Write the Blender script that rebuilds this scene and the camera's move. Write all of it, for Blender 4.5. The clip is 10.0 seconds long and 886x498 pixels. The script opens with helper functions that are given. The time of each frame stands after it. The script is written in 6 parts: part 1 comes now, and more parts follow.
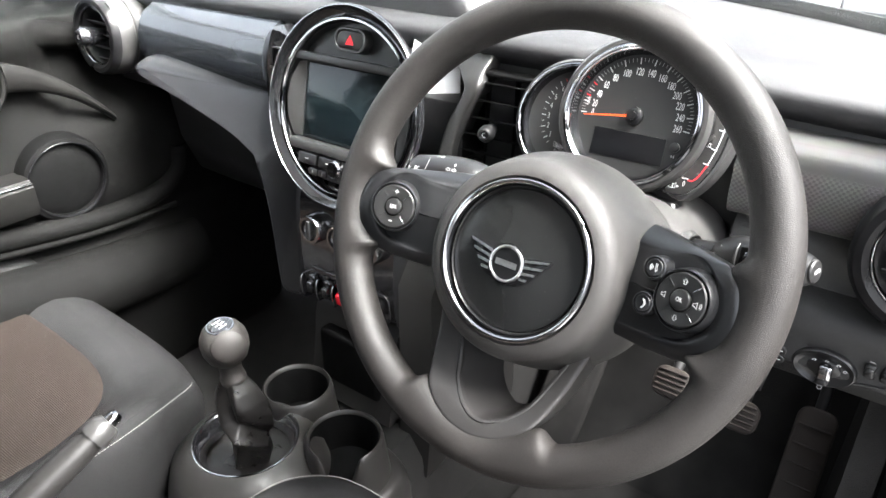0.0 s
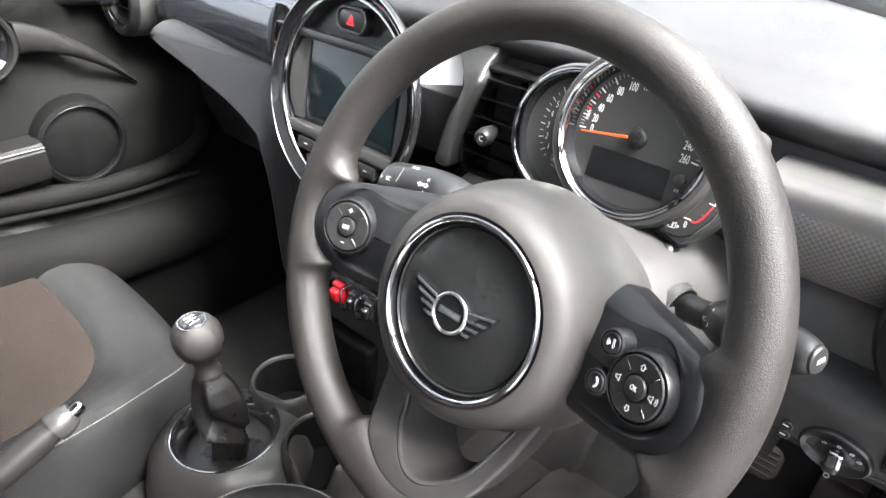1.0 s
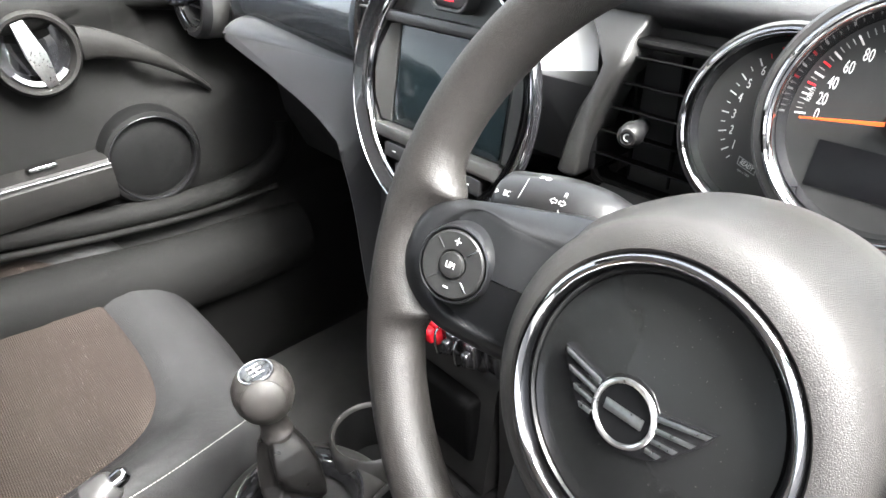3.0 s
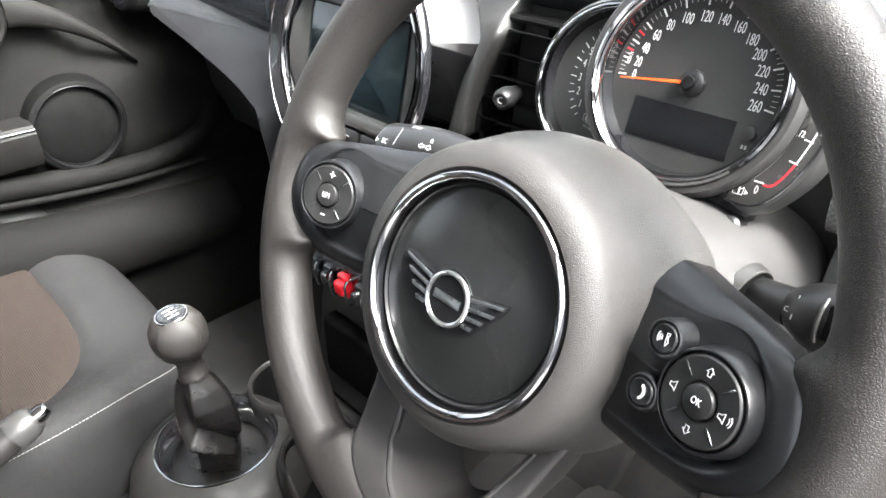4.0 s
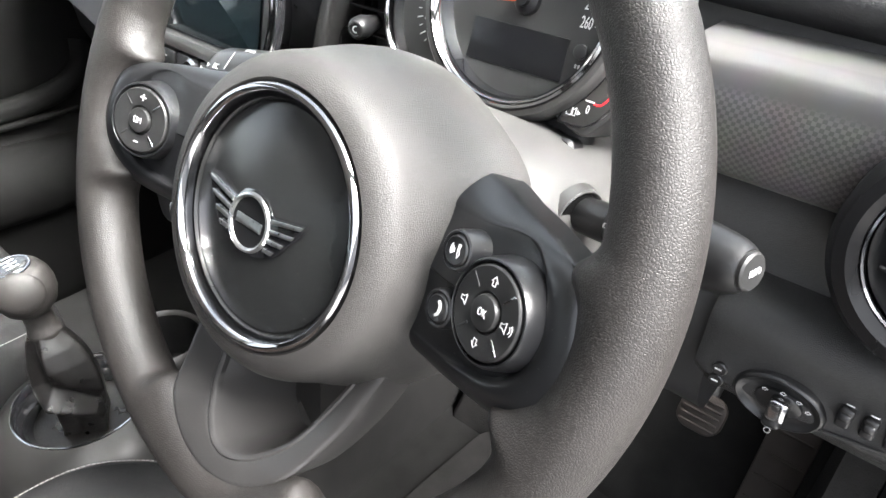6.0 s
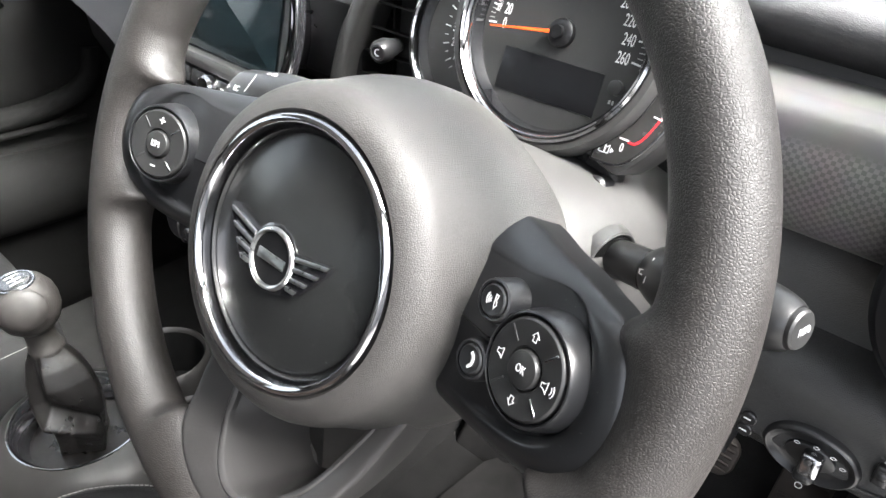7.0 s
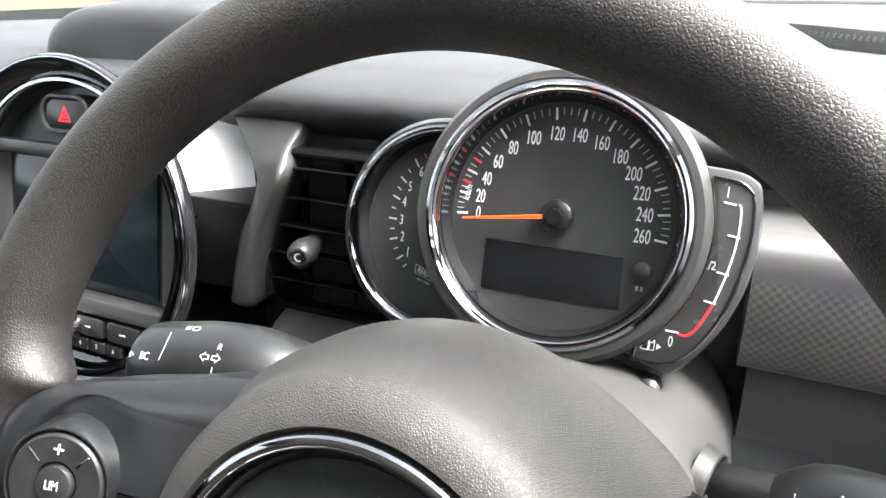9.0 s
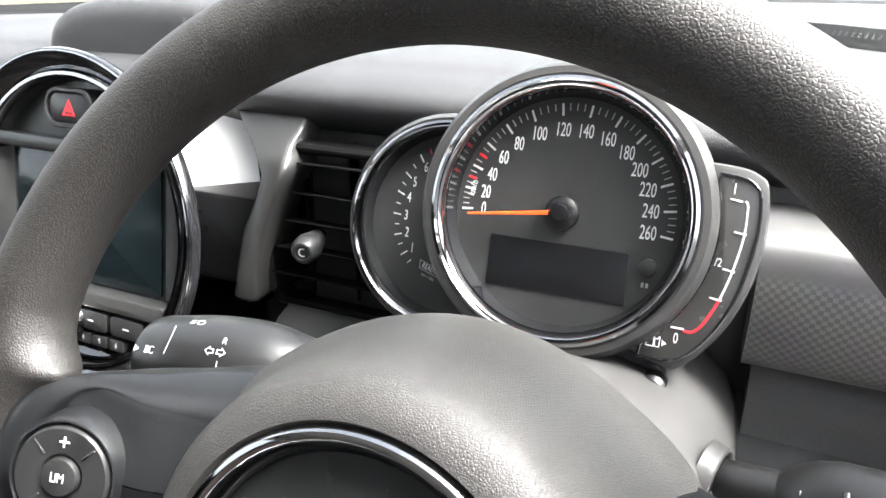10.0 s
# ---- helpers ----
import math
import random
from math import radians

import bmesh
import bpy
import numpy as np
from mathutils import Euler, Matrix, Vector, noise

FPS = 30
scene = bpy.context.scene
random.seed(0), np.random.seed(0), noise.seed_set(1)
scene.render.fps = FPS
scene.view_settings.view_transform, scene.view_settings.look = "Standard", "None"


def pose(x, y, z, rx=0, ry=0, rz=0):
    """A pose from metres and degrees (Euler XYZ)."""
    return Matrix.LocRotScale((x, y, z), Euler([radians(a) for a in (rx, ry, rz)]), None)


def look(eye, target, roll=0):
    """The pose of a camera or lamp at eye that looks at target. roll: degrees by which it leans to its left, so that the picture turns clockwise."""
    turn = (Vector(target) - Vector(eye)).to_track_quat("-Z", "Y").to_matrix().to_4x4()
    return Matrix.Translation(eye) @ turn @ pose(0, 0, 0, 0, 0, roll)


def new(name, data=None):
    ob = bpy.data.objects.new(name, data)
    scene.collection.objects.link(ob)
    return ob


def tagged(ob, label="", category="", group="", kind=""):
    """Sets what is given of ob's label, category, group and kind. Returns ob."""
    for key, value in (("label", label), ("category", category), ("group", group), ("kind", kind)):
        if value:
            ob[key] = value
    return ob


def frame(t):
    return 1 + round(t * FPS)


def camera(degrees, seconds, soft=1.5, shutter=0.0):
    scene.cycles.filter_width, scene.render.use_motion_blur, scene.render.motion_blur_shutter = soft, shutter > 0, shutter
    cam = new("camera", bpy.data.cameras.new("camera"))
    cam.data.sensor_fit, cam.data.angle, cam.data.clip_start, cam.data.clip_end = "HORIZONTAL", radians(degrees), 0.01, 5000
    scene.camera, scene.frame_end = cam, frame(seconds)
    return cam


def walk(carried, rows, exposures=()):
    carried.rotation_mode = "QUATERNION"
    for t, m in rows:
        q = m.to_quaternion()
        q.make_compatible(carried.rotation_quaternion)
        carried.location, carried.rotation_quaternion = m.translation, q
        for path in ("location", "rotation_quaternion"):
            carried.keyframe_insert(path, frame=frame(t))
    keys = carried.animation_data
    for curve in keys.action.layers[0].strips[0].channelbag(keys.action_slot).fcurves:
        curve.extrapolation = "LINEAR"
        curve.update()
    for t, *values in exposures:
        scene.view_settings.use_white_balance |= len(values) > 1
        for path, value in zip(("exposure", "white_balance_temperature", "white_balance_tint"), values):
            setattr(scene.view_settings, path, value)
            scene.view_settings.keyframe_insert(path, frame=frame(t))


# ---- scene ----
cam = camera(66.22, 10.0)
EXPOSURE = 2.8
PATH = [
    (0, (0.2099, -0.4038, 0.8548), (-0.7088, 0.8881, 0.0021), 0.64),
    (0.2, (0.2323, -0.4021, 0.8785), (-0.6617, 0.8568, -0.0467), 1.52),
    (0.5, (0.2603, -0.3707, 0.8972), (-0.6311, 0.8914, -0.0261), 5.55),
    (0.7, (0.2508, -0.3311, 0.9020), (-0.7000, 0.8627, -0.0524), 3.61),
    (1, (0.2232, -0.2818, 0.8736), (-0.8005, 0.8483, -0.0830), 1.59),
    (1.5, (0.1950, -0.2565, 0.8636), (-0.8678, 0.8286, -0.1025), -0.20),
    (2, (0.1606, -0.2330, 0.8492), (-0.9593, 0.7846, -0.1256), -1.51),
    (2.2, (0.1405, -0.2255, 0.8390), (-0.9901, 0.7784, -0.1377), -2.36),
    (3.3, (0.1008, -0.1924, 0.8000), (-1.1039, 0.7795, -0.1187), -2.96),
    (3.5, (0.1147, -0.2009, 0.8085), (-1.0754, 0.7720, -0.1281), -2.98),
    (4, (0.1870, -0.2123, 0.8048), (-0.9083, 0.8564, -0.1429), -0.14),
    (4.2, (0.2074, -0.1896, 0.7907), (-0.8419, 0.8936, -0.1920), -0.52),
    (4.5, (0.2223, -0.1796, 0.7783), (-0.7357, 0.9698, -0.2222), 2.41),
    (5, (0.2229, -0.1731, 0.7735), (-0.7140, 0.9815, -0.2410), 2.75),
    (5.5, (0.2237, -0.1683, 0.7733), (-0.7064, 0.9854, -0.2484), 2.26),
    (5.7, (0.2262, -0.1706, 0.7788), (-0.6983, 0.9882, -0.2422), 2.09),
    (6.8, (0.2206, -0.1620, 0.7758), (-0.7219, 0.9694, -0.2596), 4.24),
    (7, (0.2035, -0.1640, 0.7805), (-0.7349, 1.0051, -0.2159), 4.26),
    (7.2, (0.1831, -0.1712, 0.7876), (-0.7270, 1.0721, -0.1429), 1.81),
    (7.5, (0.1518, -0.1944, 0.7820), (-0.6644, 1.2193, 0.0237), 2.69),
    (7.7, (0.1356, -0.1947, 0.7817), (-0.6382, 1.2580, 0.0533), 0.23),
    (8, (0.1240, -0.1866, 0.7903), (-0.5666, 1.3144, 0.0760), -1.11),
    (8.5, (0.0947, -0.1516, 0.8042), (-0.5746, 1.3644, 0.1014), -1.58),
    (8.7, (0.0896, -0.1363, 0.7980), (-0.5872, 1.3757, 0.0936), -1.93),
    (9, (0.0836, -0.1204, 0.7864), (-0.6137, 1.3813, 0.0804), -1.06),
    (9.5, (0.0822, -0.1111, 0.7798), (-0.6159, 1.3849, 0.0625), -0.83),
    (10, (0.0816, -0.1214, 0.7855), (-0.6159, 1.3771, 0.0729), -0.76),
]
walk(cam, [(t, look(eye, target, roll)) for t, eye, target, roll in PATH], exposures=[(0.0, EXPOSURE), (1.0, EXPOSURE), (1.5, EXPOSURE + 0.12), (2.2, EXPOSURE + 0.15), (3.4, EXPOSURE + 0.36), (4.0, EXPOSURE + 0.13), (4.5, EXPOSURE), (5.0, EXPOSURE + 0.10), (5.7, EXPOSURE + 0.12), (7.0, EXPOSURE + 0.05), (7.5, EXPOSURE + 0.05), (8.1, EXPOSURE - 0.28), (8.6, EXPOSURE - 0.50), (9.3, EXPOSURE - 0.1), (10.0, EXPOSURE - 0.1)])

# ---- daylight ----
world = bpy.data.worlds.new("overcast_day")
scene.world = world
world.use_nodes = True
wn, wl = world.node_tree.nodes, world.node_tree.links
sky = wn.new("ShaderNodeTexSky")
sky.sky_type, sky.sun_disc = "NISHITA", False
sky.sun_elevation, sky.sun_rotation = radians(52), radians(77)
sky.air_density, sky.dust_density, sky.ozone_density = 1.0, 4.0, 1.0
wn["Background"].inputs["Strength"].default_value = 0.14
haze = wn.new("ShaderNodeHueSaturation")
haze.inputs["Saturation"].default_value = 0.35
wl.new(sky.outputs["Color"], haze.inputs["Color"])
wl.new(haze.outputs["Color"], wn["Background"].inputs["Color"])
sun = new("sun", bpy.data.lights.new("sun", "SUN"))
sun.data.energy, sun.data.angle, sun.data.color = 4.5, radians(30), (1.0, 0.985, 0.97)
sun.matrix_world = look((5.3, 1.2, 7.0), (0, 0, 0))
scene.view_settings.exposure = EXPOSURE


# ---- materials ----
def material(name, colour, rough=0.5, metal=0.0, grain="", size=0.001, relief=0.15, vary=0.12, spots=0.03, coat=0.0, ior=1.5, sheen=0.0, second=None, pore=0.12, dust=0.0):
    """A surface with its colour, gloss, fine relief (grain) of a real size in metres, and uneven wear at a larger scale."""
    m = bpy.data.materials.new(name)
    m.use_nodes = True
    n, l = m.node_tree.nodes, m.node_tree.links
    b = n["Principled BSDF"]
    b.inputs["Metallic"].default_value = metal
    b.inputs["IOR"].default_value = ior
    b.inputs["Coat Weight"].default_value = coat
    b.inputs["Coat Roughness"].default_value = 0.04
    b.inputs["Sheen Weight"].default_value = sheen
    tc = n.new("ShaderNodeTexCoord")
    big = n.new("ShaderNodeTexNoise")
    big.inputs["Scale"].default_value, big.inputs["Detail"].default_value = 1 / max(spots, 1e-4), 4
    l.new(tc.outputs["Object"], big.inputs["Vector"])
    ramp = n.new("ShaderNodeMapRange")
    ramp.inputs["From Min"].default_value, ramp.inputs["From Max"].default_value = 0.3, 0.7
    ramp.inputs["To Min"].default_value, ramp.inputs["To Max"].default_value = 1 - vary, 1 + vary
    l.new(big.outputs["Fac"], ramp.inputs["Value"])
    scale = n.new("ShaderNodeVectorMath")
    scale.operation = "SCALE"
    scale.inputs[0].default_value = colour
    l.new(ramp.outputs["Result"], scale.inputs["Scale"])
    l.new(scale.outputs["Vector"], b.inputs["Base Color"])
    rr = n.new("ShaderNodeMapRange")
    rr.inputs["From Min"].default_value, rr.inputs["From Max"].default_value = 0.3, 0.7
    rr.inputs["To Min"].default_value, rr.inputs["To Max"].default_value = max(rough - 0.25 * vary, 0.02), min(rough + 0.25 * vary, 1)
    l.new(big.outputs["Fac"], rr.inputs["Value"])
    l.new(rr.outputs["Result"], b.inputs["Roughness"])
    if dust:
        speck, cut, lay = n.new("ShaderNodeTexNoise"), n.new("ShaderNodeMapRange"), n.new("ShaderNodeMix")
        speck.inputs["Scale"].default_value, speck.inputs["Detail"].default_value = 800, 1
        cut.inputs["From Min"].default_value, cut.inputs["From Max"].default_value = 0.745, 0.80
        cut.inputs["To Max"].default_value = dust
        lay.data_type = "RGBA"
        lay.inputs["B"].default_value = (0.30, 0.29, 0.27, 1)
        l.new(tc.outputs["Object"], speck.inputs["Vector"])
        l.new(speck.outputs["Fac"], cut.inputs["Value"])
        l.new(cut.outputs["Result"], lay.inputs["Factor"])
        l.new(scale.outputs["Vector"], lay.inputs["A"])
        l.new(lay.outputs["Result"], b.inputs["Base Color"])
    if grain:
        bump = n.new("ShaderNodeBump")
        bump.inputs["Strength"].default_value, bump.inputs["Distance"].default_value = 1.0, relief * size
        if grain == "leather":
            v = n.new("ShaderNodeTexVoronoi")
            v.feature = "DISTANCE_TO_EDGE"
            v.inputs["Scale"].default_value = 1.25 / size
            warp = n.new("ShaderNodeTexNoise")
            warp.inputs["Scale"].default_value, warp.inputs["Detail"].default_value = 0.6 / size, 2
            mix = n.new("ShaderNodeMix")
            mix.data_type = "VECTOR"
            mix.inputs["Factor"].default_value = 0.0008
            l.new(tc.outputs["Object"], warp.inputs["Vector"])
            l.new(tc.outputs["Object"], mix.inputs["A"])
            l.new(warp.outputs["Color"], mix.inputs["B"])
            l.new(mix.outputs["Result"], v.inputs["Vector"])
            inv = n.new("ShaderNodeMapRange")
            inv.interpolation_type = "SMOOTHSTEP"
            inv.inputs["From Min"].default_value, inv.inputs["From Max"].default_value = 0.0, 0.28
            l.new(v.outputs["Distance"], inv.inputs["Value"])
            l.new(inv.outputs["Result"], bump.inputs["Height"])
            # base colour goes darker in the grain's creases, lighter on its cells
            worn = n.new("ShaderNodeMapRange")
            worn.inputs["From Min"].default_value, worn.inputs["From Max"].default_value = 0.0, 0.8
            worn.inputs["To Min"].default_value, worn.inputs["To Max"].default_value = 1 - 1.6 * pore, 1 + 0.6 * pore
            l.new(inv.outputs["Result"], worn.inputs["Value"])
            pores = n.new("ShaderNodeMath")
            pores.operation = "MULTIPLY"
            l.new(ramp.outputs["Result"], pores.inputs[0])
            l.new(worn.outputs["Result"], pores.inputs[1])
            l.new(pores.outputs["Value"], scale.inputs["Scale"])
        elif grain == "weave":
            w1, w2 = n.new("ShaderNodeTexWave"), n.new("ShaderNodeTexWave")
            for w, d in ((w1, "X"), (w2, "Y")):
                w.bands_direction = d
                w.inputs["Scale"].default_value = 0.314 / size
                w.inputs["Distortion"].default_value = 0.6
                w.inputs["Detail Scale"].default_value = 1.5
                l.new(tc.outputs["Object"], w.inputs["Vector"])
            mul = n.new("ShaderNodeMath")
            mul.operation = "MULTIPLY"
            l.new(w1.outputs["Fac"], mul.inputs[0])
            l.new(w2.outputs["Fac"], mul.inputs[1])
            l.new(mul.outputs["Value"], bump.inputs["Height"])
            if second:
                mx = n.new("ShaderNodeMix")
                mx.data_type = "RGBA"
                mx.inputs["B"].default_value = (*second, 1)
                l.new(mul.outputs["Value"], mx.inputs["Factor"])
                l.new(scale.outputs["Vector"], mx.inputs["A"])
                l.new(mx.outputs["Result"], b.inputs["Base Color"])
        else:
            fine = n.new("ShaderNodeTexNoise")
            fine.inputs["Scale"].default_value, fine.inputs["Detail"].default_value = 1 / size, 3
            l.new(tc.outputs["Object"], fine.inputs["Vector"])
            l.new(fine.outputs["Fac"], bump.inputs["Height"])
        l.new(bump.outputs["Normal"], b.inputs["Normal"])
    return m


RIM = material("rim_leatherette", (0.0156, 0.0136, 0.0124), 0.53, grain="leather", size=0.0014, relief=0.062, vary=0.25, spots=0.05, pore=0.26)
LEVER = material("lever_plastic", (0.0085, 0.0085, 0.0088), 0.36, grain="noise", size=0.0006, relief=0.04, vary=0.12, spots=0.02)
HUB = material("hub_grained_plastic", (0.040, 0.0379, 0.0360), 0.44, grain="leather", size=0.0011, relief=0.085, vary=0.1, spots=0.05, pore=0.10)
LOWSPOKE = material("lower_spoke_satin", (0.024, 0.023, 0.0225), 0.40, grain="noise", size=0.0007, relief=0.06, vary=0.12, spots=0.04)
PAD = material("airbag_smooth_plastic", (0.0145, 0.0148, 0.0148), 0.24, grain="noise", size=0.0007, relief=0.02, vary=0.05, spots=0.04, dust=0.25)
SATIN = material("satin_black_plastic", (0.013, 0.013, 0.0135), 0.32, grain="noise", size=0.0006, relief=0.03, vary=0.15, spots=0.03)
SPOKE = material("spoke_satin_plastic", (0.0085, 0.0088, 0.0096), 0.34, grain="noise", size=0.0006, relief=0.03, vary=0.1, spots=0.03, ior=1.52, dust=0.15)
TRIMGREY = material("soft_grey_plastic", (0.043, 0.0418, 0.0407), 0.44, grain="noise", size=0.0006, relief=0.05, vary=0.1, spots=0.05)
VENTGREY = material("vent_side_grey", (0.018, 0.0177, 0.0174), 0.34, grain="noise", size=0.0006, relief=0.05, vary=0.12, spots=0.03)
# black of speaker and vents; also paints the shade in wells and openings
SPEAKER = material("speaker_recess_black", (0.0032, 0.0032, 0.0032), 0.6, grain="noise", size=0.0012, relief=0.3, vary=0.2, spots=0.02, ior=1.15)
MATT = material("matt_black_plastic", (0.017, 0.017, 0.0175), 0.55, grain="noise", size=0.0009, relief=0.12, vary=0.2, spots=0.04)
BUTTON = material("button_black_rubber", (0.014, 0.014, 0.014), 0.42, grain="noise", size=0.0005, relief=0.05, vary=0.2, spots=0.01)
PIANO = material("piano_black_lacquer", (0.009, 0.009, 0.010), 0.12, vary=0.1, spots=0.05, coat=1.0, ior=1.7, dust=0.2)
CHROME = material("chrome", (0.38, 0.38, 0.39), 0.06, metal=1.0, vary=0.12, spots=0.02)
DARKCHROME = material("worn_chrome", (0.42, 0.42, 0.43), 0.14, metal=1.0, vary=0.14, spots=0.01)
BEZEL = material("smoked_chrome", (0.33, 0.33, 0.34), 0.07, metal=1.0, vary=0.15, spots=0.02)
FUELLENS = material("smoked_fuel_lens", (0.032, 0.031, 0.030), 0.26, grain="noise", size=0.0005, relief=0.03, vary=0.1, spots=0.02, dust=0.1)
BADGE = material("badge_brushed_chrome", (0.60, 0.60, 0.60), 0.30, metal=1.0, vary=0.15, spots=0.003)
DASH = material("dash_soft_foam", (0.0245, 0.0245, 0.0262), 0.49, grain="leather", size=0.0012, relief=0.09, vary=0.1, spots=0.12)
DASHLOW = material("dash_hard_plastic", (0.023, 0.023, 0.023), 0.37, grain="leather", size=0.0011, relief=0.16, vary=0.12, spots=0.08)
CONSOLE = material("console_plastic", (0.018, 0.0172, 0.0165), 0.39, grain="noise", size=0.0008, relief=0.08, vary=0.15, spots=0.05, dust=0.12)
KNOB = material("gear_knob_grey", (0.026, 0.0236, 0.0218), 0.40, grain="leather", size=0.0009, relief=0.10, vary=0.12, spots=0.02, pore=0.1)
DOOR = material("door_plastic", (0.0052, 0.0051, 0.0049), 0.58, grain="leather", size=0.001, relief=0.16, vary=0.12, spots=0.08, ior=1.17)
ARMREST = material("armrest_plastic", (0.0085, 0.0082, 0.0079), 0.48, grain="noise", size=0.0008, relief=0.08, vary=0.1, spots=0.05, ior=1.2)
MIDDASH = material("middle_dash_plastic", (0.052, 0.052, 0.0522), 0.42, grain="leather", size=0.0011, relief=0.14, vary=0.12, spots=0.08)
RINGBLACK = material("ring_black_plastic", (0.007, 0.007, 0.0075), 0.3, grain="noise", size=0.0008, relief=0.05, vary=0.15, spots=0.03, ior=1.35)
BAND = material("knee_panel_plastic", (0.017, 0.017, 0.0185), 0.38, grain="noise", size=0.0008, relief=0.08, vary=0.1, spots=0.07)
BOOT = material("boot_leatherette", (0.0085, 0.0078, 0.0074), 0.30, grain="leather", size=0.0012, relief=0.06, vary=0.2, spots=0.03, dust=0.12)
SEATGREY = material("seat_leatherette", (0.0130, 0.0128, 0.0131), 0.54, grain="leather", size=0.0016, relief=0.16, vary=0.14, spots=0.06, pore=0.16, ior=1.36)
SEATCLOTH = material("seat_cloth", (0.0190, 0.0146, 0.0124), 0.85, grain="weave", size=0.0023, relief=0.5, vary=0.1, spots=0.06, ior=1.2, second=(0.037, 0.0292, 0.0253))
FOOTWELL = material("footwell_carpet", (0.023, 0.0222, 0.0214), 0.95, grain="noise", size=0.0012, relief=0.9, vary=0.25, spots=0.03, ior=1.3)
CARPET = material("carpet", (0.0155, 0.0152, 0.0147), 0.95, grain="noise", size=0.0012, relief=0.9, vary=0.25, spots=0.03, ior=1.3)
THREAD = material("white_thread", (0.26, 0.255, 0.245), 0.7, vary=0.1, spots=0.01)
GAUGE = material("gauge_face", (0.019, 0.019, 0.019), 0.5, grain="noise", size=0.0004, relief=0.04, vary=0.12, spots=0.02, dust=0.08)
GAUGEGREY = material("gauge_pod_grey", (0.033, 0.0325, 0.032), 0.34, grain="noise", size=0.0005, relief=0.06, vary=0.1, spots=0.03)
LCD = material("display_off", (0.004, 0.004, 0.005), 0.3, vary=0.1, spots=0.02)
SCREEN = material("screen_off", (0.0065, 0.011, 0.0128), 0.12, vary=0.1, spots=0.05, dust=0.1)
PRINT = material("white_print", (0.58, 0.58, 0.58), 0.5, vary=0.08, spots=0.004)
DIMPRINT = material("grey_print", (0.3, 0.3, 0.3), 0.5, vary=0.08, spots=0.004)
REDPRINT = material("red_print", (0.75, 0.02, 0.03), 0.45, vary=0.08, spots=0.004)
ORANGE = material("orange_needle", (0.70, 0.075, 0.008), 0.5, vary=0.05, spots=0.01)
REDLAMP = material("red_switch_plastic", (0.55, 0.01, 0.02), 0.2, vary=0.15, spots=0.004, coat=0.6)
SILVER = material("satin_silver", (0.26, 0.255, 0.25), 0.32, metal=0.85, vary=0.1, spots=0.02)
RUBBER = material("pedal_rubber", (0.034, 0.027, 0.0228), 0.7, grain="noise", size=0.001, relief=0.2, vary=0.2, spots=0.02)
ROOF = material("headlining_cloth", (0.56, 0.55, 0.53), 0.9, grain="weave", size=0.0015, relief=0.2, vary=0.06, spots=0.2)
FRIT = material("black_ceramic_edge", (0.012, 0.012, 0.012), 0.5, vary=0.2, spots=0.05)
PAVING = material("pale_paving", (0.28, 0.275, 0.266), 0.9, grain="noise", size=0.01, relief=0.3, vary=0.12, spots=0.5)
SAND = material("sandy_ground", (0.095, 0.075, 0.045), 0.95, grain="noise", size=0.02, relief=0.5, vary=0.2, spots=0.3)
SIDING = material("white_siding", (0.6, 0.6, 0.6), 0.5, vary=0.05, spots=0.4)
WALL = material("light_wall_render", (0.40, 0.39, 0.38), 0.9, grain="noise", size=0.004, relief=0.4, vary=0.1, spots=0.4)
LACQUER = material("grey_lacquer", (0.034, 0.038, 0.044), 0.16, metal=0.2, vary=0.05, spots=0.1, coat=0.5)
# pale base colour carries the bright reflection on the gloss flank
REFLECTLACQUER = material("reflection_white_lacquer", (0.7, 0.7, 0.7), 0.3, vary=0.04, spots=0.1, coat=0.6)
TIMBER = material("weathered_timber", (0.09, 0.08, 0.065), 0.9, grain="noise", size=0.01, relief=0.4, vary=0.2, spots=0.2)
CLOD = material("dark_soil", (0.035, 0.03, 0.025), 0.95, grain="noise", size=0.02, relief=0.5, vary=0.2, spots=0.2)
POST = material("grey_post", (0.3, 0.3, 0.31), 0.6, vary=0.1, spots=0.1)


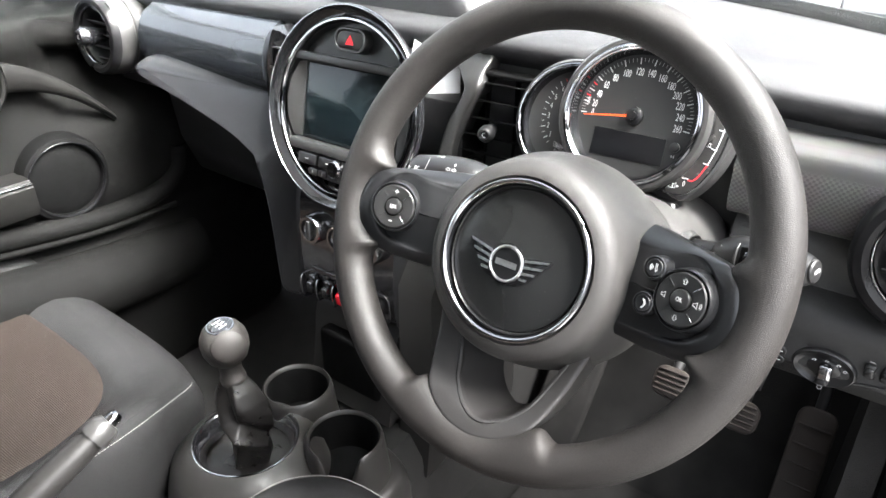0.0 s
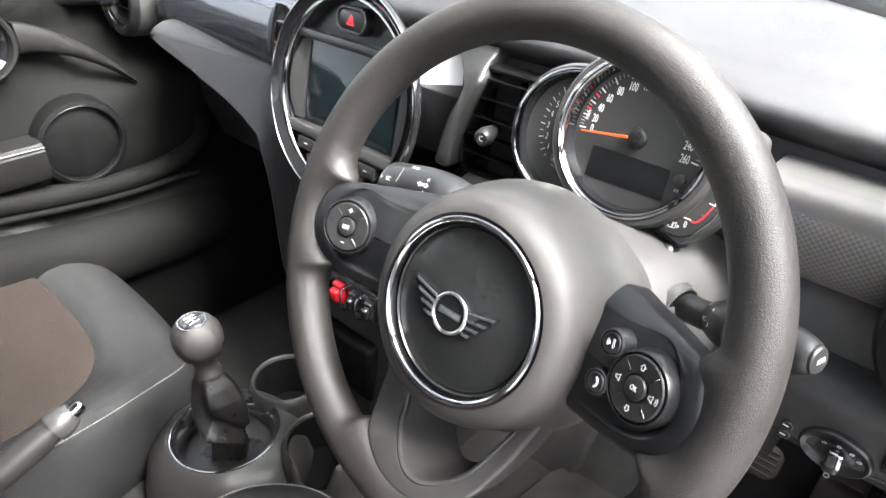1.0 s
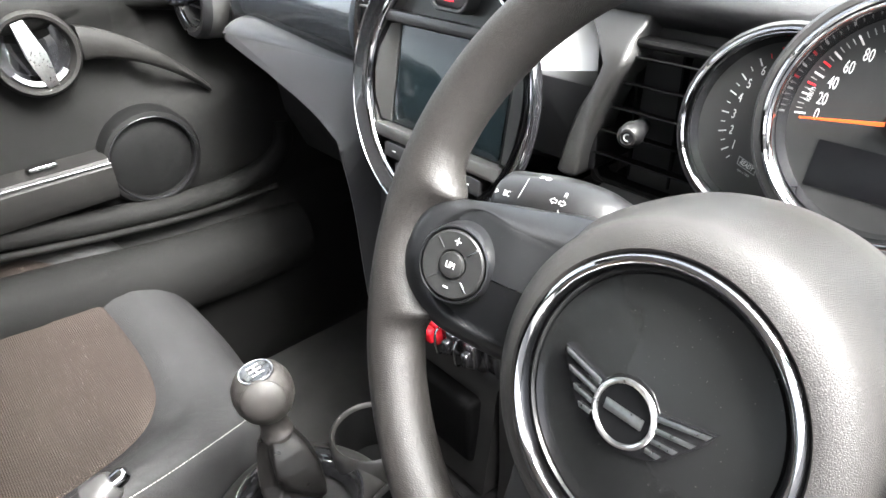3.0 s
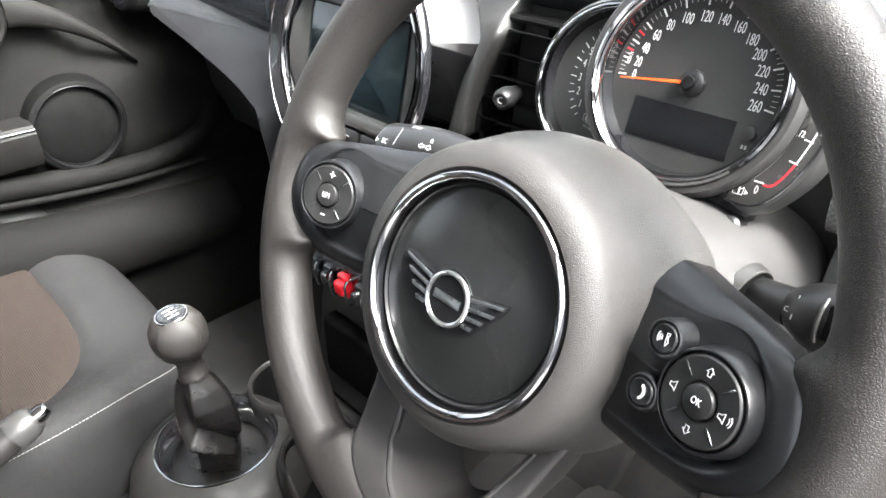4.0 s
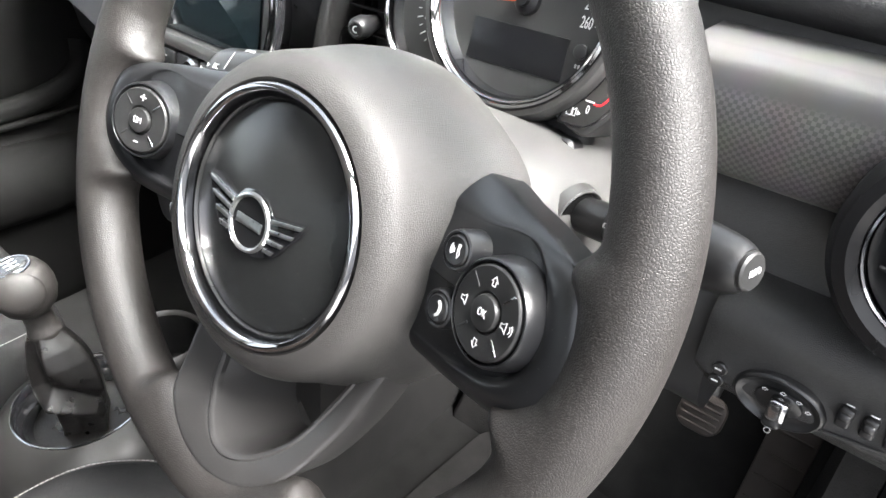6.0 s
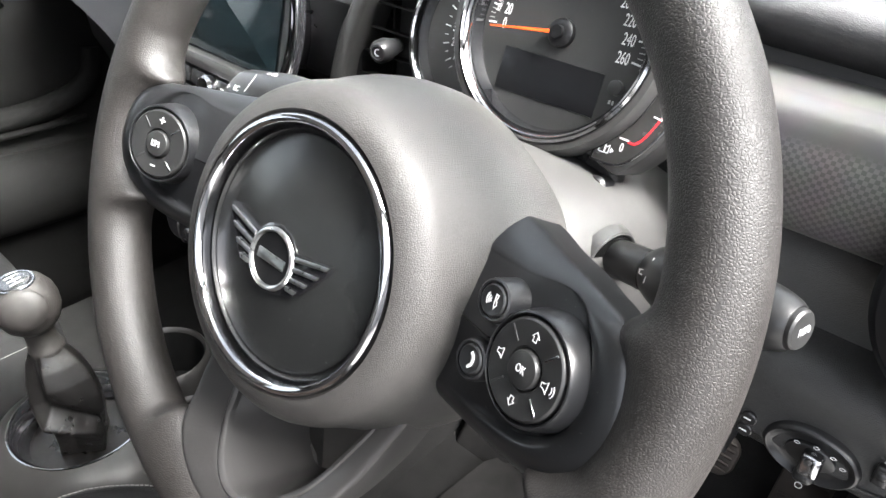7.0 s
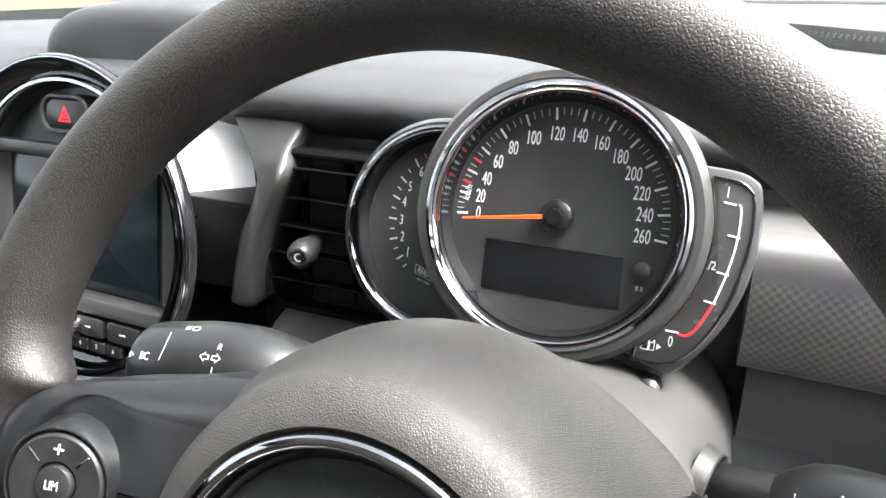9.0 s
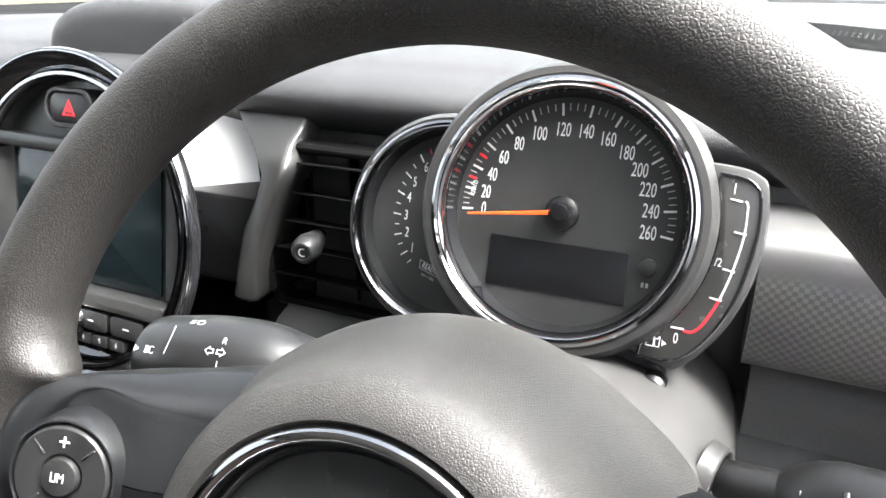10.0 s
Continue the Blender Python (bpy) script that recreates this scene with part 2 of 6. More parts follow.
def carbon_check(name):
    """Grey trim with an embossed check of small lozenges, 5 mm apart, in slightly different gloss."""
    m = bpy.data.materials.new(name)
    m.use_nodes = True
    n, l = m.node_tree.nodes, m.node_tree.links
    b = n["Principled BSDF"]
    tc, mp, ck = n.new("ShaderNodeTexCoord"), n.new("ShaderNodeMapping"), n.new("ShaderNodeTexChecker")
    mp.inputs["Rotation"].default_value = (0, 0, 0)
    ck.inputs["Scale"].default_value = 1.0
    mp.inputs["Scale"].default_value = (430, 1, 430)
    l.new(tc.outputs["Object"], mp.inputs["Vector"])
    l.new(mp.outputs["Vector"], ck.inputs["Vector"])
    ck.inputs["Color1"].default_value = (0.062, 0.0602, 0.0589, 1)
    ck.inputs["Color2"].default_value = (0.110, 0.107, 0.1046, 1)
    noi = n.new("ShaderNodeTexNoise")
    noi.inputs["Scale"].default_value = 60
    l.new(tc.outputs["Object"], noi.inputs["Vector"])
    mx = n.new("ShaderNodeMix")
    mx.data_type, mx.blend_type = "RGBA", "MULTIPLY"
    mx.inputs["Factor"].default_value = 0.3
    sep, band = n.new("ShaderNodeSeparateXYZ"), n.new("ShaderNodeMapRange")
    l.new(tc.outputs["Object"], sep.inputs["Vector"])
    band.interpolation_type = "SMOOTHSTEP"
    band.inputs["From Min"].default_value, band.inputs["From Max"].default_value = 0.652, 0.644
    l.new(sep.outputs["Z"], band.inputs["Value"])
    plain = n.new("ShaderNodeMix")
    plain.data_type = "RGBA"
    plain.inputs["A"].default_value = (0.056, 0.0545, 0.0535, 1)
    l.new(band.outputs["Result"], plain.inputs["Factor"])
    l.new(ck.outputs["Color"], plain.inputs["B"])
    relief = n.new("ShaderNodeMath")
    relief.operation = "MULTIPLY"
    l.new(band.outputs["Result"], relief.inputs[0])
    l.new(ck.outputs["Fac"], relief.inputs[1])
    l.new(plain.outputs["Result"], mx.inputs["A"])
    l.new(noi.outputs["Color"], mx.inputs["B"])
    l.new(mx.outputs["Result"], b.inputs["Base Color"])
    rr = n.new("ShaderNodeMapRange")
    rr.inputs["To Min"].default_value, rr.inputs["To Max"].default_value = 0.42, 0.34
    l.new(relief.outputs["Value"], rr.inputs["Value"])
    l.new(rr.outputs["Result"], b.inputs["Roughness"])
    bump = n.new("ShaderNodeBump")
    bump.inputs["Distance"].default_value = 0.00035
    l.new(relief.outputs["Value"], bump.inputs["Height"])
    l.new(bump.outputs["Normal"], b.inputs["Normal"])
    return m


CHECK = carbon_check("check_trim")


def clear_glass(name, tint=(1, 1, 1), rough=0.0):
    m = bpy.data.materials.new(name)
    m.use_nodes = True
    b = m.node_tree.nodes["Principled BSDF"]
    b.inputs["Base Color"].default_value = (*tint, 1)
    b.inputs["Roughness"].default_value = rough
    b.inputs["Transmission Weight"].default_value = 1.0
    b.inputs["IOR"].default_value = 1.45
    return m


GLASS = clear_glass("window_glass", (0.94, 0.97, 0.95))
TINTED = clear_glass("tinted_glass", (0.22, 0.24, 0.23))


# ---- shapes ----
def part(name, bm, mat, parent=None, label="", sharp=38):
    """Links a bmesh as one mesh object under a thing or a part."""
    bmesh.ops.recalc_face_normals(bm, faces=bm.faces)
    me = bpy.data.meshes.new(name)
    bm.to_mesh(me)
    bm.free()
    for p in me.polygons:
        p.use_smooth = True
    me.set_sharp_from_angle(angle=radians(sharp))
    me.materials.append(mat)
    ob = new(name, me)
    if parent:
        ob.parent = parent
    if label:
        ob["label"] = label
    return ob


def thing(name, m=None, label="", category="", group="", kind=""):
    ob = new(name)
    ob.empty_display_size = 0.02
    ob.matrix_world = m or Matrix()
    return tagged(ob, label, category, group, kind)


def moved(bm, m):
    bmesh.ops.transform(bm, matrix=m, verts=bm.verts)
    return bm


def loft(rings, closed=True, caps=(True, True), loop=False):
    """Skins rings of points of one length; caps close its ends; loop joins the last ring to the first."""
    bm = bmesh.new()
    vs = [[bm.verts.new(p) for p in r] for r in rings]
    n = len(rings[0])
    pairs = list(zip(vs, vs[1:])) + ([(vs[-1], vs[0])] if loop else [])
    for a, b in pairs:
        for i in range(n if closed else n - 1):
            j = (i + 1) % n
            bm.faces.new((a[i], a[j], b[j], b[i]))
    if not loop:
        if caps[0]:
            bm.faces.new(vs[0])
        if caps[1]:
            bm.faces.new(vs[-1])
    return bm


def lathe(profile, n=56, a0=0.0, a1=360.0):
    """Turns (radius, height) pairs round local z."""
    full = abs(a1 - a0) >= 359.9
    steps = n if full else n + 1
    bm = bmesh.new()
    cols = []
    for i in range(steps):
        a = radians(a0 + (a1 - a0) * i / n)
        cols.append([bm.verts.new((r * math.cos(a), r * math.sin(a), z)) for r, z in profile])
    for i in range(n):
        a, b = cols[i], cols[(i + 1) % steps]
        for k in range(len(profile) - 1):
            bm.faces.new((a[k], b[k], b[k + 1], a[k + 1]))
    bmesh.ops.remove_doubles(bm, verts=bm.verts, dist=1e-6)
    return bm


def smooth(points, per=6, closed=True):
    """A Catmull-Rom line through points of any dimension."""
    p = [np.array(q, float) for q in points]
    n, out = len(p), []
    for i in range(n if closed else n - 1):
        a = p[(i - 1) % n] if closed else p[max(i - 1, 0)]
        b, c = p[i], p[(i + 1) % n]
        d = p[(i + 2) % n] if closed else p[min(i + 2, n - 1)]
        for k in range(per):
            t = k / per
            out.append(0.5 * (2 * b + (c - a) * t + (2 * a - 5 * b + 4 * c - d) * t * t + (3 * b - a - 3 * c + d) * t ** 3))
    if not closed:
        out.append(p[-1])
    return [tuple(q) for q in out]


def inset(poly, d):
    """Moves a closed 2D outline inwards by d."""
    q = [np.array(p, float) for p in poly]
    area = sum(a[0] * b[1] - a[1] * b[0] for a, b in zip(q, q[1:] + q[:1]))
    s = 1 if area > 0 else -1
    out = []
    for i in range(len(q)):
        a, b, c = q[i - 1], q[i], q[(i + 1) % len(q)]
        u, v = b - a, c - b
        u, v = u / (np.linalg.norm(u) + 1e-12), v / (np.linalg.norm(v) + 1e-12)
        m = np.array([-(u + v)[1], (u + v)[0]]) * s
        m /= np.linalg.norm(m) + 1e-12
        cosh = max(0.4, abs(np.dot(m, np.array([-u[1], u[0]]) * s)))
        out.append(tuple(b + m * d / cosh))
    return out


def prism(poly, z0, z1, bevel=0.001):
    """An outline in local x, y raised from z0 to z1 with a rounded top edge."""
    i1, i2 = inset(poly, bevel * 0.3), inset(poly, bevel)
    r = [[(x, y, z0) for x, y in poly], [(x, y, z1 - bevel) for x, y in poly], [(x, y, z1 - bevel * 0.3) for x, y in i1], [(x, y, z1) for x, y in i2]]
    return loft(r)


def frame_plate(outer, inner, z0, z1, bevel=0.001, lift=None):
    """A plate between two outlines with the same number of points; lift gives an extra height by (x, y)."""
    g = lift or (lambda x, y: 0.0)
    arc = [(math.sin(radians(q)), math.cos(radians(q))) for q in (0, 22, 45, 67, 90)] if bevel > 0.003 else [(0, 1), (1, 0)]
    up = lambda pts, z: [(x, y, z + g(x, y)) for x, y in pts]
    rings = [up(outer, z0)] + [up(inset(outer, bevel * (1 - c)), z1 - bevel * (1 - q)) for q, c in arc]
    rings += [up(inset(inner, -bevel * (1 - c)), z1 - bevel * (1 - q)) for q, c in reversed(arc)] + [up(inner, z0)]
    return loft(rings, loop=True)


def rounded(w, h, r, cx=0.0, cy=0.0, n=6):
    out = []
    for sx, sy, a in ((1, 1, 0), (-1, 1, 90), (-1, -1, 180), (1, -1, 270)):
        for k in range(n + 1):
            t = radians(a + 90 * k / n)
            out.append((cx + sx * (w / 2 - r) + r * math.cos(t), cy + sy * (h / 2 - r) + r * math.sin(t)))
    return out


def rbox(w, d, h, r=0.004, m=None):
    """A box with rounded edges, centred in x and y, standing on z = 0."""
    bm = bmesh.new()
    bmesh.ops.create_cube(bm, size=1.0)
    bmesh.ops.transform(bm, matrix=Matrix.Diagonal((w, d, h, 1)), verts=bm.verts)
    bmesh.ops.translate(bm, vec=(0, 0, h / 2), verts=bm.verts)
    bmesh.ops.bevel(bm, geom=list(bm.edges), offset=r, segments=3, profile=0.5, affect="EDGES", clamp_overlap=True)
    return moved(bm, m) if m else bm


def tube(path, radii, n=20, closed=False, flat=1.0, up=(0, 0, 1), caps=True):
    """Sweeps a round section, flattened along 'up' by flat, along a path of 3D points."""
    p = [Vector(q) for q in path]
    rr = [float(r) for r in radii] if isinstance(radii, (list, tuple)) else [float(radii)] * len(p)
    rings = []
    for i, q in enumerate(p):
        a, b = (p[i - 1], p[(i + 1) % len(p)]) if closed else (p[max(i - 1, 0)], p[min(i + 1, len(p) - 1)])
        t = (b - a).normalized()
        s = t.cross(Vector(up))
        s = s.normalized() if s.length > 1e-5 else t.cross(Vector((1, 0, 0))).normalized()
        u = s.cross(t).normalized()
        rings.append([tuple(q + rr[i] * (math.cos(2 * math.pi * k / n) * s + flat * math.sin(2 * math.pi * k / n) * u)) for k in range(n)])
    return loft(rings, caps=(caps, caps), loop=closed)


def between(a, b):
    """The pose at a with local z towards b."""
    return Matrix.Translation(a) @ (Vector(b) - Vector(a)).to_track_quat("Z", "Y").to_matrix().to_4x4()


def superellipse(hw, hh, n=40, e=2.6, cx=0.0, cy=0.0):
    out = []
    for i in range(n):
        a = 2 * math.pi * i / n
        c, s = math.cos(a), math.sin(a)
        out.append((cx + hw * math.copysign(abs(c) ** (2 / e), c), cy + hh * math.copysign(abs(s) ** (2 / e), s)))
    return out


def joined(*bms):
    out = bmesh.new()
    for bm in bms:
        me = bpy.data.meshes.new("piece")
        bm.to_mesh(me)
        bm.free()
        out.from_mesh(me)
        bpy.data.meshes.remove(me)
    return out


def lettering(name, body, size, mat, m, parent, narrow=1.0, deep=0.00015, label=""):
    """Words in the built-in font, as a thin mesh in the local x, y plane of m."""
    cu = bpy.data.curves.new(name, "FONT")
    cu.body, cu.size, cu.extrude, cu.align_x, cu.align_y, cu.resolution_u = body, size, deep, "CENTER", "CENTER", 3
    tmp = new("lettering_tmp", cu)
    bpy.context.view_layer.update()
    me = bpy.data.meshes.new_from_object(tmp.evaluated_get(bpy.context.evaluated_depsgraph_get()))
    bpy.data.objects.remove(tmp)
    bpy.data.curves.remove(cu)
    me.name = name
    me.transform(m @ Matrix.Diagonal((narrow, 1, 1, 1)))
    me.materials.clear()
    me.materials.append(mat)
    ob = new(name, me)
    ob.parent = parent
    if label:
        ob["label"] = label
    return ob


def mark(name, poly, mat, m, parent, deep=0.0002, label=""):
    """A thin printed shape in the local x, y plane of m."""
    bm = loft([[(x, y, 0) for x, y in poly], [(x, y, deep) for x, y in poly]])
    return part(name, moved(bm, m), mat, parent, label)


def arrow(s, a=0.0):
    c, d = math.cos(radians(a)), math.sin(radians(a))
    return [(s * (x * c - y * d), s * (x * d + y * c)) for x, y in ((0, 1), (-0.9, 0), (-0.45, 0), (-0.45, -0.8), (0.45, -0.8), (0.45, 0), (0.9, 0))]


def outline_mark(name, poly, width, mat, m, parent, deep=0.0002):
    """A printed outline: the rim of a shape."""
    bm = frame_plate(poly, inset(poly, width), 0, deep, deep * 0.2)
    return part(name, moved(bm, m), mat, parent)


# ---- the car's shell and the dashboard ----
CX = -0.35  # the car's middle


def screen_base(x):
    return 0.66 - (0.30 if x > CX else 0.16) * ((x - CX) / 0.68) ** 2


def dash_top():
    """The soft upper dash, from the windscreen's foot to the rounded lip."""
    secs = []
    for i in range(49):
        x = -1.03 + 1.37 * i / 48
        k = abs(x - CX) / 0.68
        back, lip = screen_base(x), 0.238 - 0.02 * max(0, k - 0.8)
        zt = 0.722 - 0.012 * k ** 2
        low = 0.012 * max(0.0, k - 0.45)
        prof = [(back + 0.02, zt - 0.06), (back + 0.02, zt - 0.004), (back - 0.02, zt + 0.002), ((back + lip) / 2 + 0.03, zt + 0.008), (lip + 0.07, zt + 0.005), (lip + 0.03, zt - 0.001 - low * 0.5),
                (lip + 0.008, zt - 0.008 - low), (lip, zt - 0.018 - low), (lip + 0.004, zt - 0.03 - low), (lip + 0.02, zt - 0.042 - low), (lip + 0.05, zt - 0.06 - low)]
        secs.append([(x, y, z) for y, z in smooth(prof, 4, False)])
    return loft(secs, closed=True)


def build_dash():
    d = thing("dashboard", None, "dark grey soft-touch car dashboard below the windscreen", "dashboard", kind="structure")
    part("upper_pad", dash_top(), DASH, d, "finely grained dark grey foam pad")
    # face behind the gauges and vents
    secs = []
    for x in (-1.03, -0.8, -0.45, -0.31, -0.30, -0.20, -0.19, -0.11, 0.06, 0.2, 0.34):
        back = 0.05 if -0.305 < x < -0.195 else 0.0
        prof = [(0.30, 0.69), (0.262, 0.683), (0.25, 0.66), (0.245, 0.60), (0.24, 0.55), (0.30, 0.52), (0.36, 0.5), (0.4, 0.66)]
        secs.append([(x, min(y + back, 0.40), z) for y, z in prof])
    part("face_panel", loft(secs), MATT, d)
    # hood over the centre display
    rings = []
    for y, f in ((0.264, 0.72), (0.265, 0.82), (0.267, 0.89), (0.270, 0.94), (0.276, 0.972), (0.284, 0.992), (0.296, 1.005), (0.32, 1.01), (0.36, 0.98), (0.42, 0.90), (0.50, 0.78)):
        ring = []
        for i in range(29):
            a = math.pi * i / 28
            ring.append((-0.343 + 0.120 * f * math.copysign(abs(math.cos(a)) ** 0.62, math.cos(a)), y, 0.695 + 0.066 * f * math.sin(a) ** 0.62))
        rings.append(ring)
    part("display_hood", loft(rings, closed=False, caps=(True, False)), DASH, d, "arched dark grey hood over the display")
    # check-pattern strip beside the gauges
    prof = smooth([(0.214, 0.667), (0.199, 0.661), (0.193, 0.64), (0.194, 0.615), (0.203, 0.597), (0.225, 0.59)], 5, False)
    back = [(0.25, 0.59), (0.25, 0.667)]
    part("check_strip", loft([[(x, y, z) for y, z in prof + back] for x in (0.094, 0.12, 0.15, 0.18, 0.215, 0.26, 0.34)]), CHECK, d, "grey trim strip with embossed check pattern")
    prof = smooth([(0.225, 0.588), (0.215, 0.575), (0.212, 0.55), (0.205, 0.532)], 4, False)
    part("mid_panel", loft([[(x, y, z) for y, z in prof + [(0.27, 0.53), (0.27, 0.588)]] for x in (0.10, 0.2, 0.34)]), MIDDASH, d)
    # lower panel with the light switch
    prof = smooth([(0.215, 0.543), (0.190, 0.542), (0.176, 0.536), (0.1705, 0.525), (0.1712, 0.507), (0.1690, 0.491), (0.1702, 0.484), (0.177, 0.477), (0.188, 0.465), (0.202, 0.453), (0.23, 0.447)], 5, False)
    ends = [(0.155, 0.9), (0.165, 1.0), (0.2, 1.0), (0.28, 1.0), (0.302, 0.97), (0.312, 0.8)]
    secs = []
    for x, f in ends:
        cy, cz = 0.215, 0.494
        secs.append([(x, cy + (y - cy) * f, cz + (z - cz) * f) for y, z in prof + [(0.30, 0.44), (0.30, 0.53)]])
    part("switch_panel", loft(secs), DASHLOW, d, "dark grained lower panel")
    # lower cover below the column, towards the stack
    prof = smooth([(0.24, 0.56), (0.195, 0.545), (0.175, 0.50), (0.185, 0.44), (0.22, 0.40)], 4, False)
    part("knee_cover", loft([[(x, y + 0.01, z) for y, z in prof + [(0.34, 0.40), (0.34, 0.56)]] for x in (-0.205, -0.1, 0.0, 0.1, 0.16)]), MATT, d)
    # passenger side: gloss strip, dark groove, ledge and knee panel
    prof = smooth([(0.235, 0.69), (0.212, 0.675), (0.2, 0.65), (0.2, 0.62), (0.212, 0.6), (0.23, 0.592)], 5, False)
    part("gloss_strip", loft([[(x, y, z) for y, z in prof + [(0.26, 0.592), (0.26, 0.69)]] for x in (-0.80, -0.7, -0.6, -0.518)]), LACQUER, d, "glossy silver-grey lacquered trim strip")
    outer = [(-0.785, 0.607), (-0.745, 0.622), (-0.611, 0.613), (-0.50, 0.602), (-0.43, 0.59), (-0.428, 0.47), (-0.437, 0.333), (-0.45, 0.318), (-0.488, 0.318), (-0.496, 0.36), (-0.501, 0.442), (-0.512, 0.495), (-0.535, 0.527), (-0.636, 0.562), (-0.765, 0.592)]
    o = smooth(outer, 4)
    bm = prism([(x, z) for x, z in o], -0.03, 0.06, 0.010)
    for q in bm.verts:
        low = np.interp(q.co.x, [-0.80, -0.765, -0.636, -0.535, -0.50, -0.43], [0.590, 0.592, 0.562, 0.527, 0.500, 0.500])
        if q.co.z > 0.03:
            q.co.z -= 0.75 * min(0.08, max(0.0, q.co.y - low))
    part("knee_panel", moved(bm, Matrix(((1, 0, 0, 0), (0, 0, -1, 0.222), (0, 1, 0, 0), (0, 0, 0, 1)))), BAND, d, "smooth grey ledge that turns down beside the stack", sharp=60)
    prof = [(0.235, 0.58), (0.22, 0.54), (0.23, 0.45), (0.26, 0.38), (0.33, 0.33), (0.42, 0.33), (0.42, 0.58)]
    part("glovebox", loft([[(x, y + 0.05, z) for y, z in prof] for x in (-0.86, -0.7, -0.44)]), MATT, d)
    return d


dashboard = build_dash()


def build_cabin():
    """Floor, firewall, sills, doors' frames, pillars, roof and rear, round the camera."""
    fl = part("floor", loft([[(x, y, z) for y, z in ((0.62, 0.30), (0.50, 0.06), (0.42, 0.0), (0.1, 0.0), (-1.5, 0.02), (-1.5, -0.05), (0.7, -0.05), (0.7, 0.3))] for x in (-1.02, -0.35, 0.34)]), CARPET)
    tagged(fl, "dark carpeted car floor rising to the firewall", "car floor", kind="structure")
    fw = part("wall_north", loft([[(x, y, z) for y, z in ((0.62, 0.28), (0.60, 0.5), (0.64, 0.66), (0.70, 0.66), (0.70, 0.28))] for x in (-1.02, 0.34)]), FOOTWELL)
    tagged(fw, "dark firewall behind the dashboard", "firewall", kind="structure")
    # tunnel
    prof = [(-0.50, 0.0), (-0.475, 0.13), (-0.45, 0.16), (-0.25, 0.16), (-0.225, 0.13), (-0.20, 0.0)]
    tn = part("tunnel", loft([[(x, y, z) for x, z in prof] for y in (-1.2, -0.3, 0.3, 0.6)]), CARPET)
    tagged(tn, "carpeted transmission tunnel between the seats", "tunnel", kind="structure")
    # driver's side sill and foot panel, door open
    prof = [(0.335, -0.05), (0.335, 0.07), (0.35, 0.09), (0.40, 0.085), (0.43, 0.06), (0.43, -0.12)]
    sl = part("door_sill", loft([[(x, y, z) for x, z in prof] for y in (-0.9, 0.3, 0.62)]), SATIN)
    tagged(sl, "black sill trim in the open driver's doorway", "sill", kind="structure")
    kp = part("foot_panel", loft([[(0.318, y, z) for y, z in ((0.2, 0.06), (0.24, 0.44), (0.3, 0.56), (0.62, 0.6), (0.62, 0.06))], [(0.345, y, z) for y, z in ((0.2, 0.06), (0.24, 0.44), (0.3, 0.56), (0.62, 0.6), (0.62, 0.06))]]), DASHLOW)
    tagged(kp, "dark side trim in the driver's footwell", "trim", kind="structure")
    # pillars, roof rails and roof
    def pillar(name, pts, r, mat, label):
        ob = part(name, tube(smooth(pts, 6, False), r, 14, flat=0.7), mat)
        tagged(ob, label, "pillar", kind="structure")
    for s in (-1, 1):
        xs = CX + s * 0.69
        pillar("pillar_front", [(xs, 0.50 if s < 0 else 0.40, 0.68), (CX + s * 0.66, 0.12, 0.90), (CX + s * 0.62, -0.12, 1.09)], 0.035, ROOF, "cloth-covered windscreen pillar")
        pillar("roof_rail", [(CX + s * 0.62, -0.12, 1.09), (CX + s * 0.60, -0.6, 1.13), (CX + s * 0.57, -1.5, 1.08)], 0.04, ROOF, "cloth-covered roof rail")
        pillar("pillar_middle", [(CX + s * 0.60, -0.75, 1.12), (CX + s * 0.69, -0.78, 0.66), (CX + s * 0.70, -0.78, 0.0)], 0.05, DOOR, "dark plastic pillar behind the front door")
        pillar("pillar_rear", [(CX + s * 0.57, -1.48, 1.08), (CX + s * 0.66, -1.75, 0.62), (CX + s * 0.66, -1.75, 0.0)], 0.07, DOOR, "dark plastic rear pillar")
    rings = []
    for y, z in ((-0.10, 1.10), (-0.35, 1.145), (-0.8, 1.155), (-1.2, 1.13), (-1.52, 1.08)):
        top = [(CX + 0.62 * u, y, z + 0.03 * (1 - u * u)) for u in np.linspace(-1, 1, 17)]
        rings.append(top + [(x, y, q + 0.03) for x, y, q in reversed(top)])
    rf = part("ceiling", loft(rings), ROOF)
    tagged(rf, "light grey cloth headlining", "ceiling", kind="structure")
    # rear bench, back wall with window, rear side walls
    rb = thing("rear_bench", None, "dark grey cloth rear seat bench", "rear seat")
    part("bench_cushion", rbox(1.16, 0.45, 0.2, 0.05, pose(CX, -1.3, 0.1)), SEATGREY, rb)
    part("bench_back", rbox(1.16, 0.14, 0.55, 0.05, pose(CX, -1.56, 0.2, -14)), SEATGREY, rb)
    bw = part("wall_south", rbox(1.36, 0.05, 0.68, 0.01, pose(CX, -1.8, -0.05)), DOOR)
    tagged(bw, "dark tailgate trim below the rear window", "tailgate", kind="structure")
    for s in (-1, 1):
        rs = part("rear_side_panel", rbox(0.05, 0.98, 0.68, 0.01, pose(CX + s * 0.68, -1.27, -0.05)), DOOR)
        tagged(rs, "dark side trim beside the rear bench", "side trim", kind="structure")
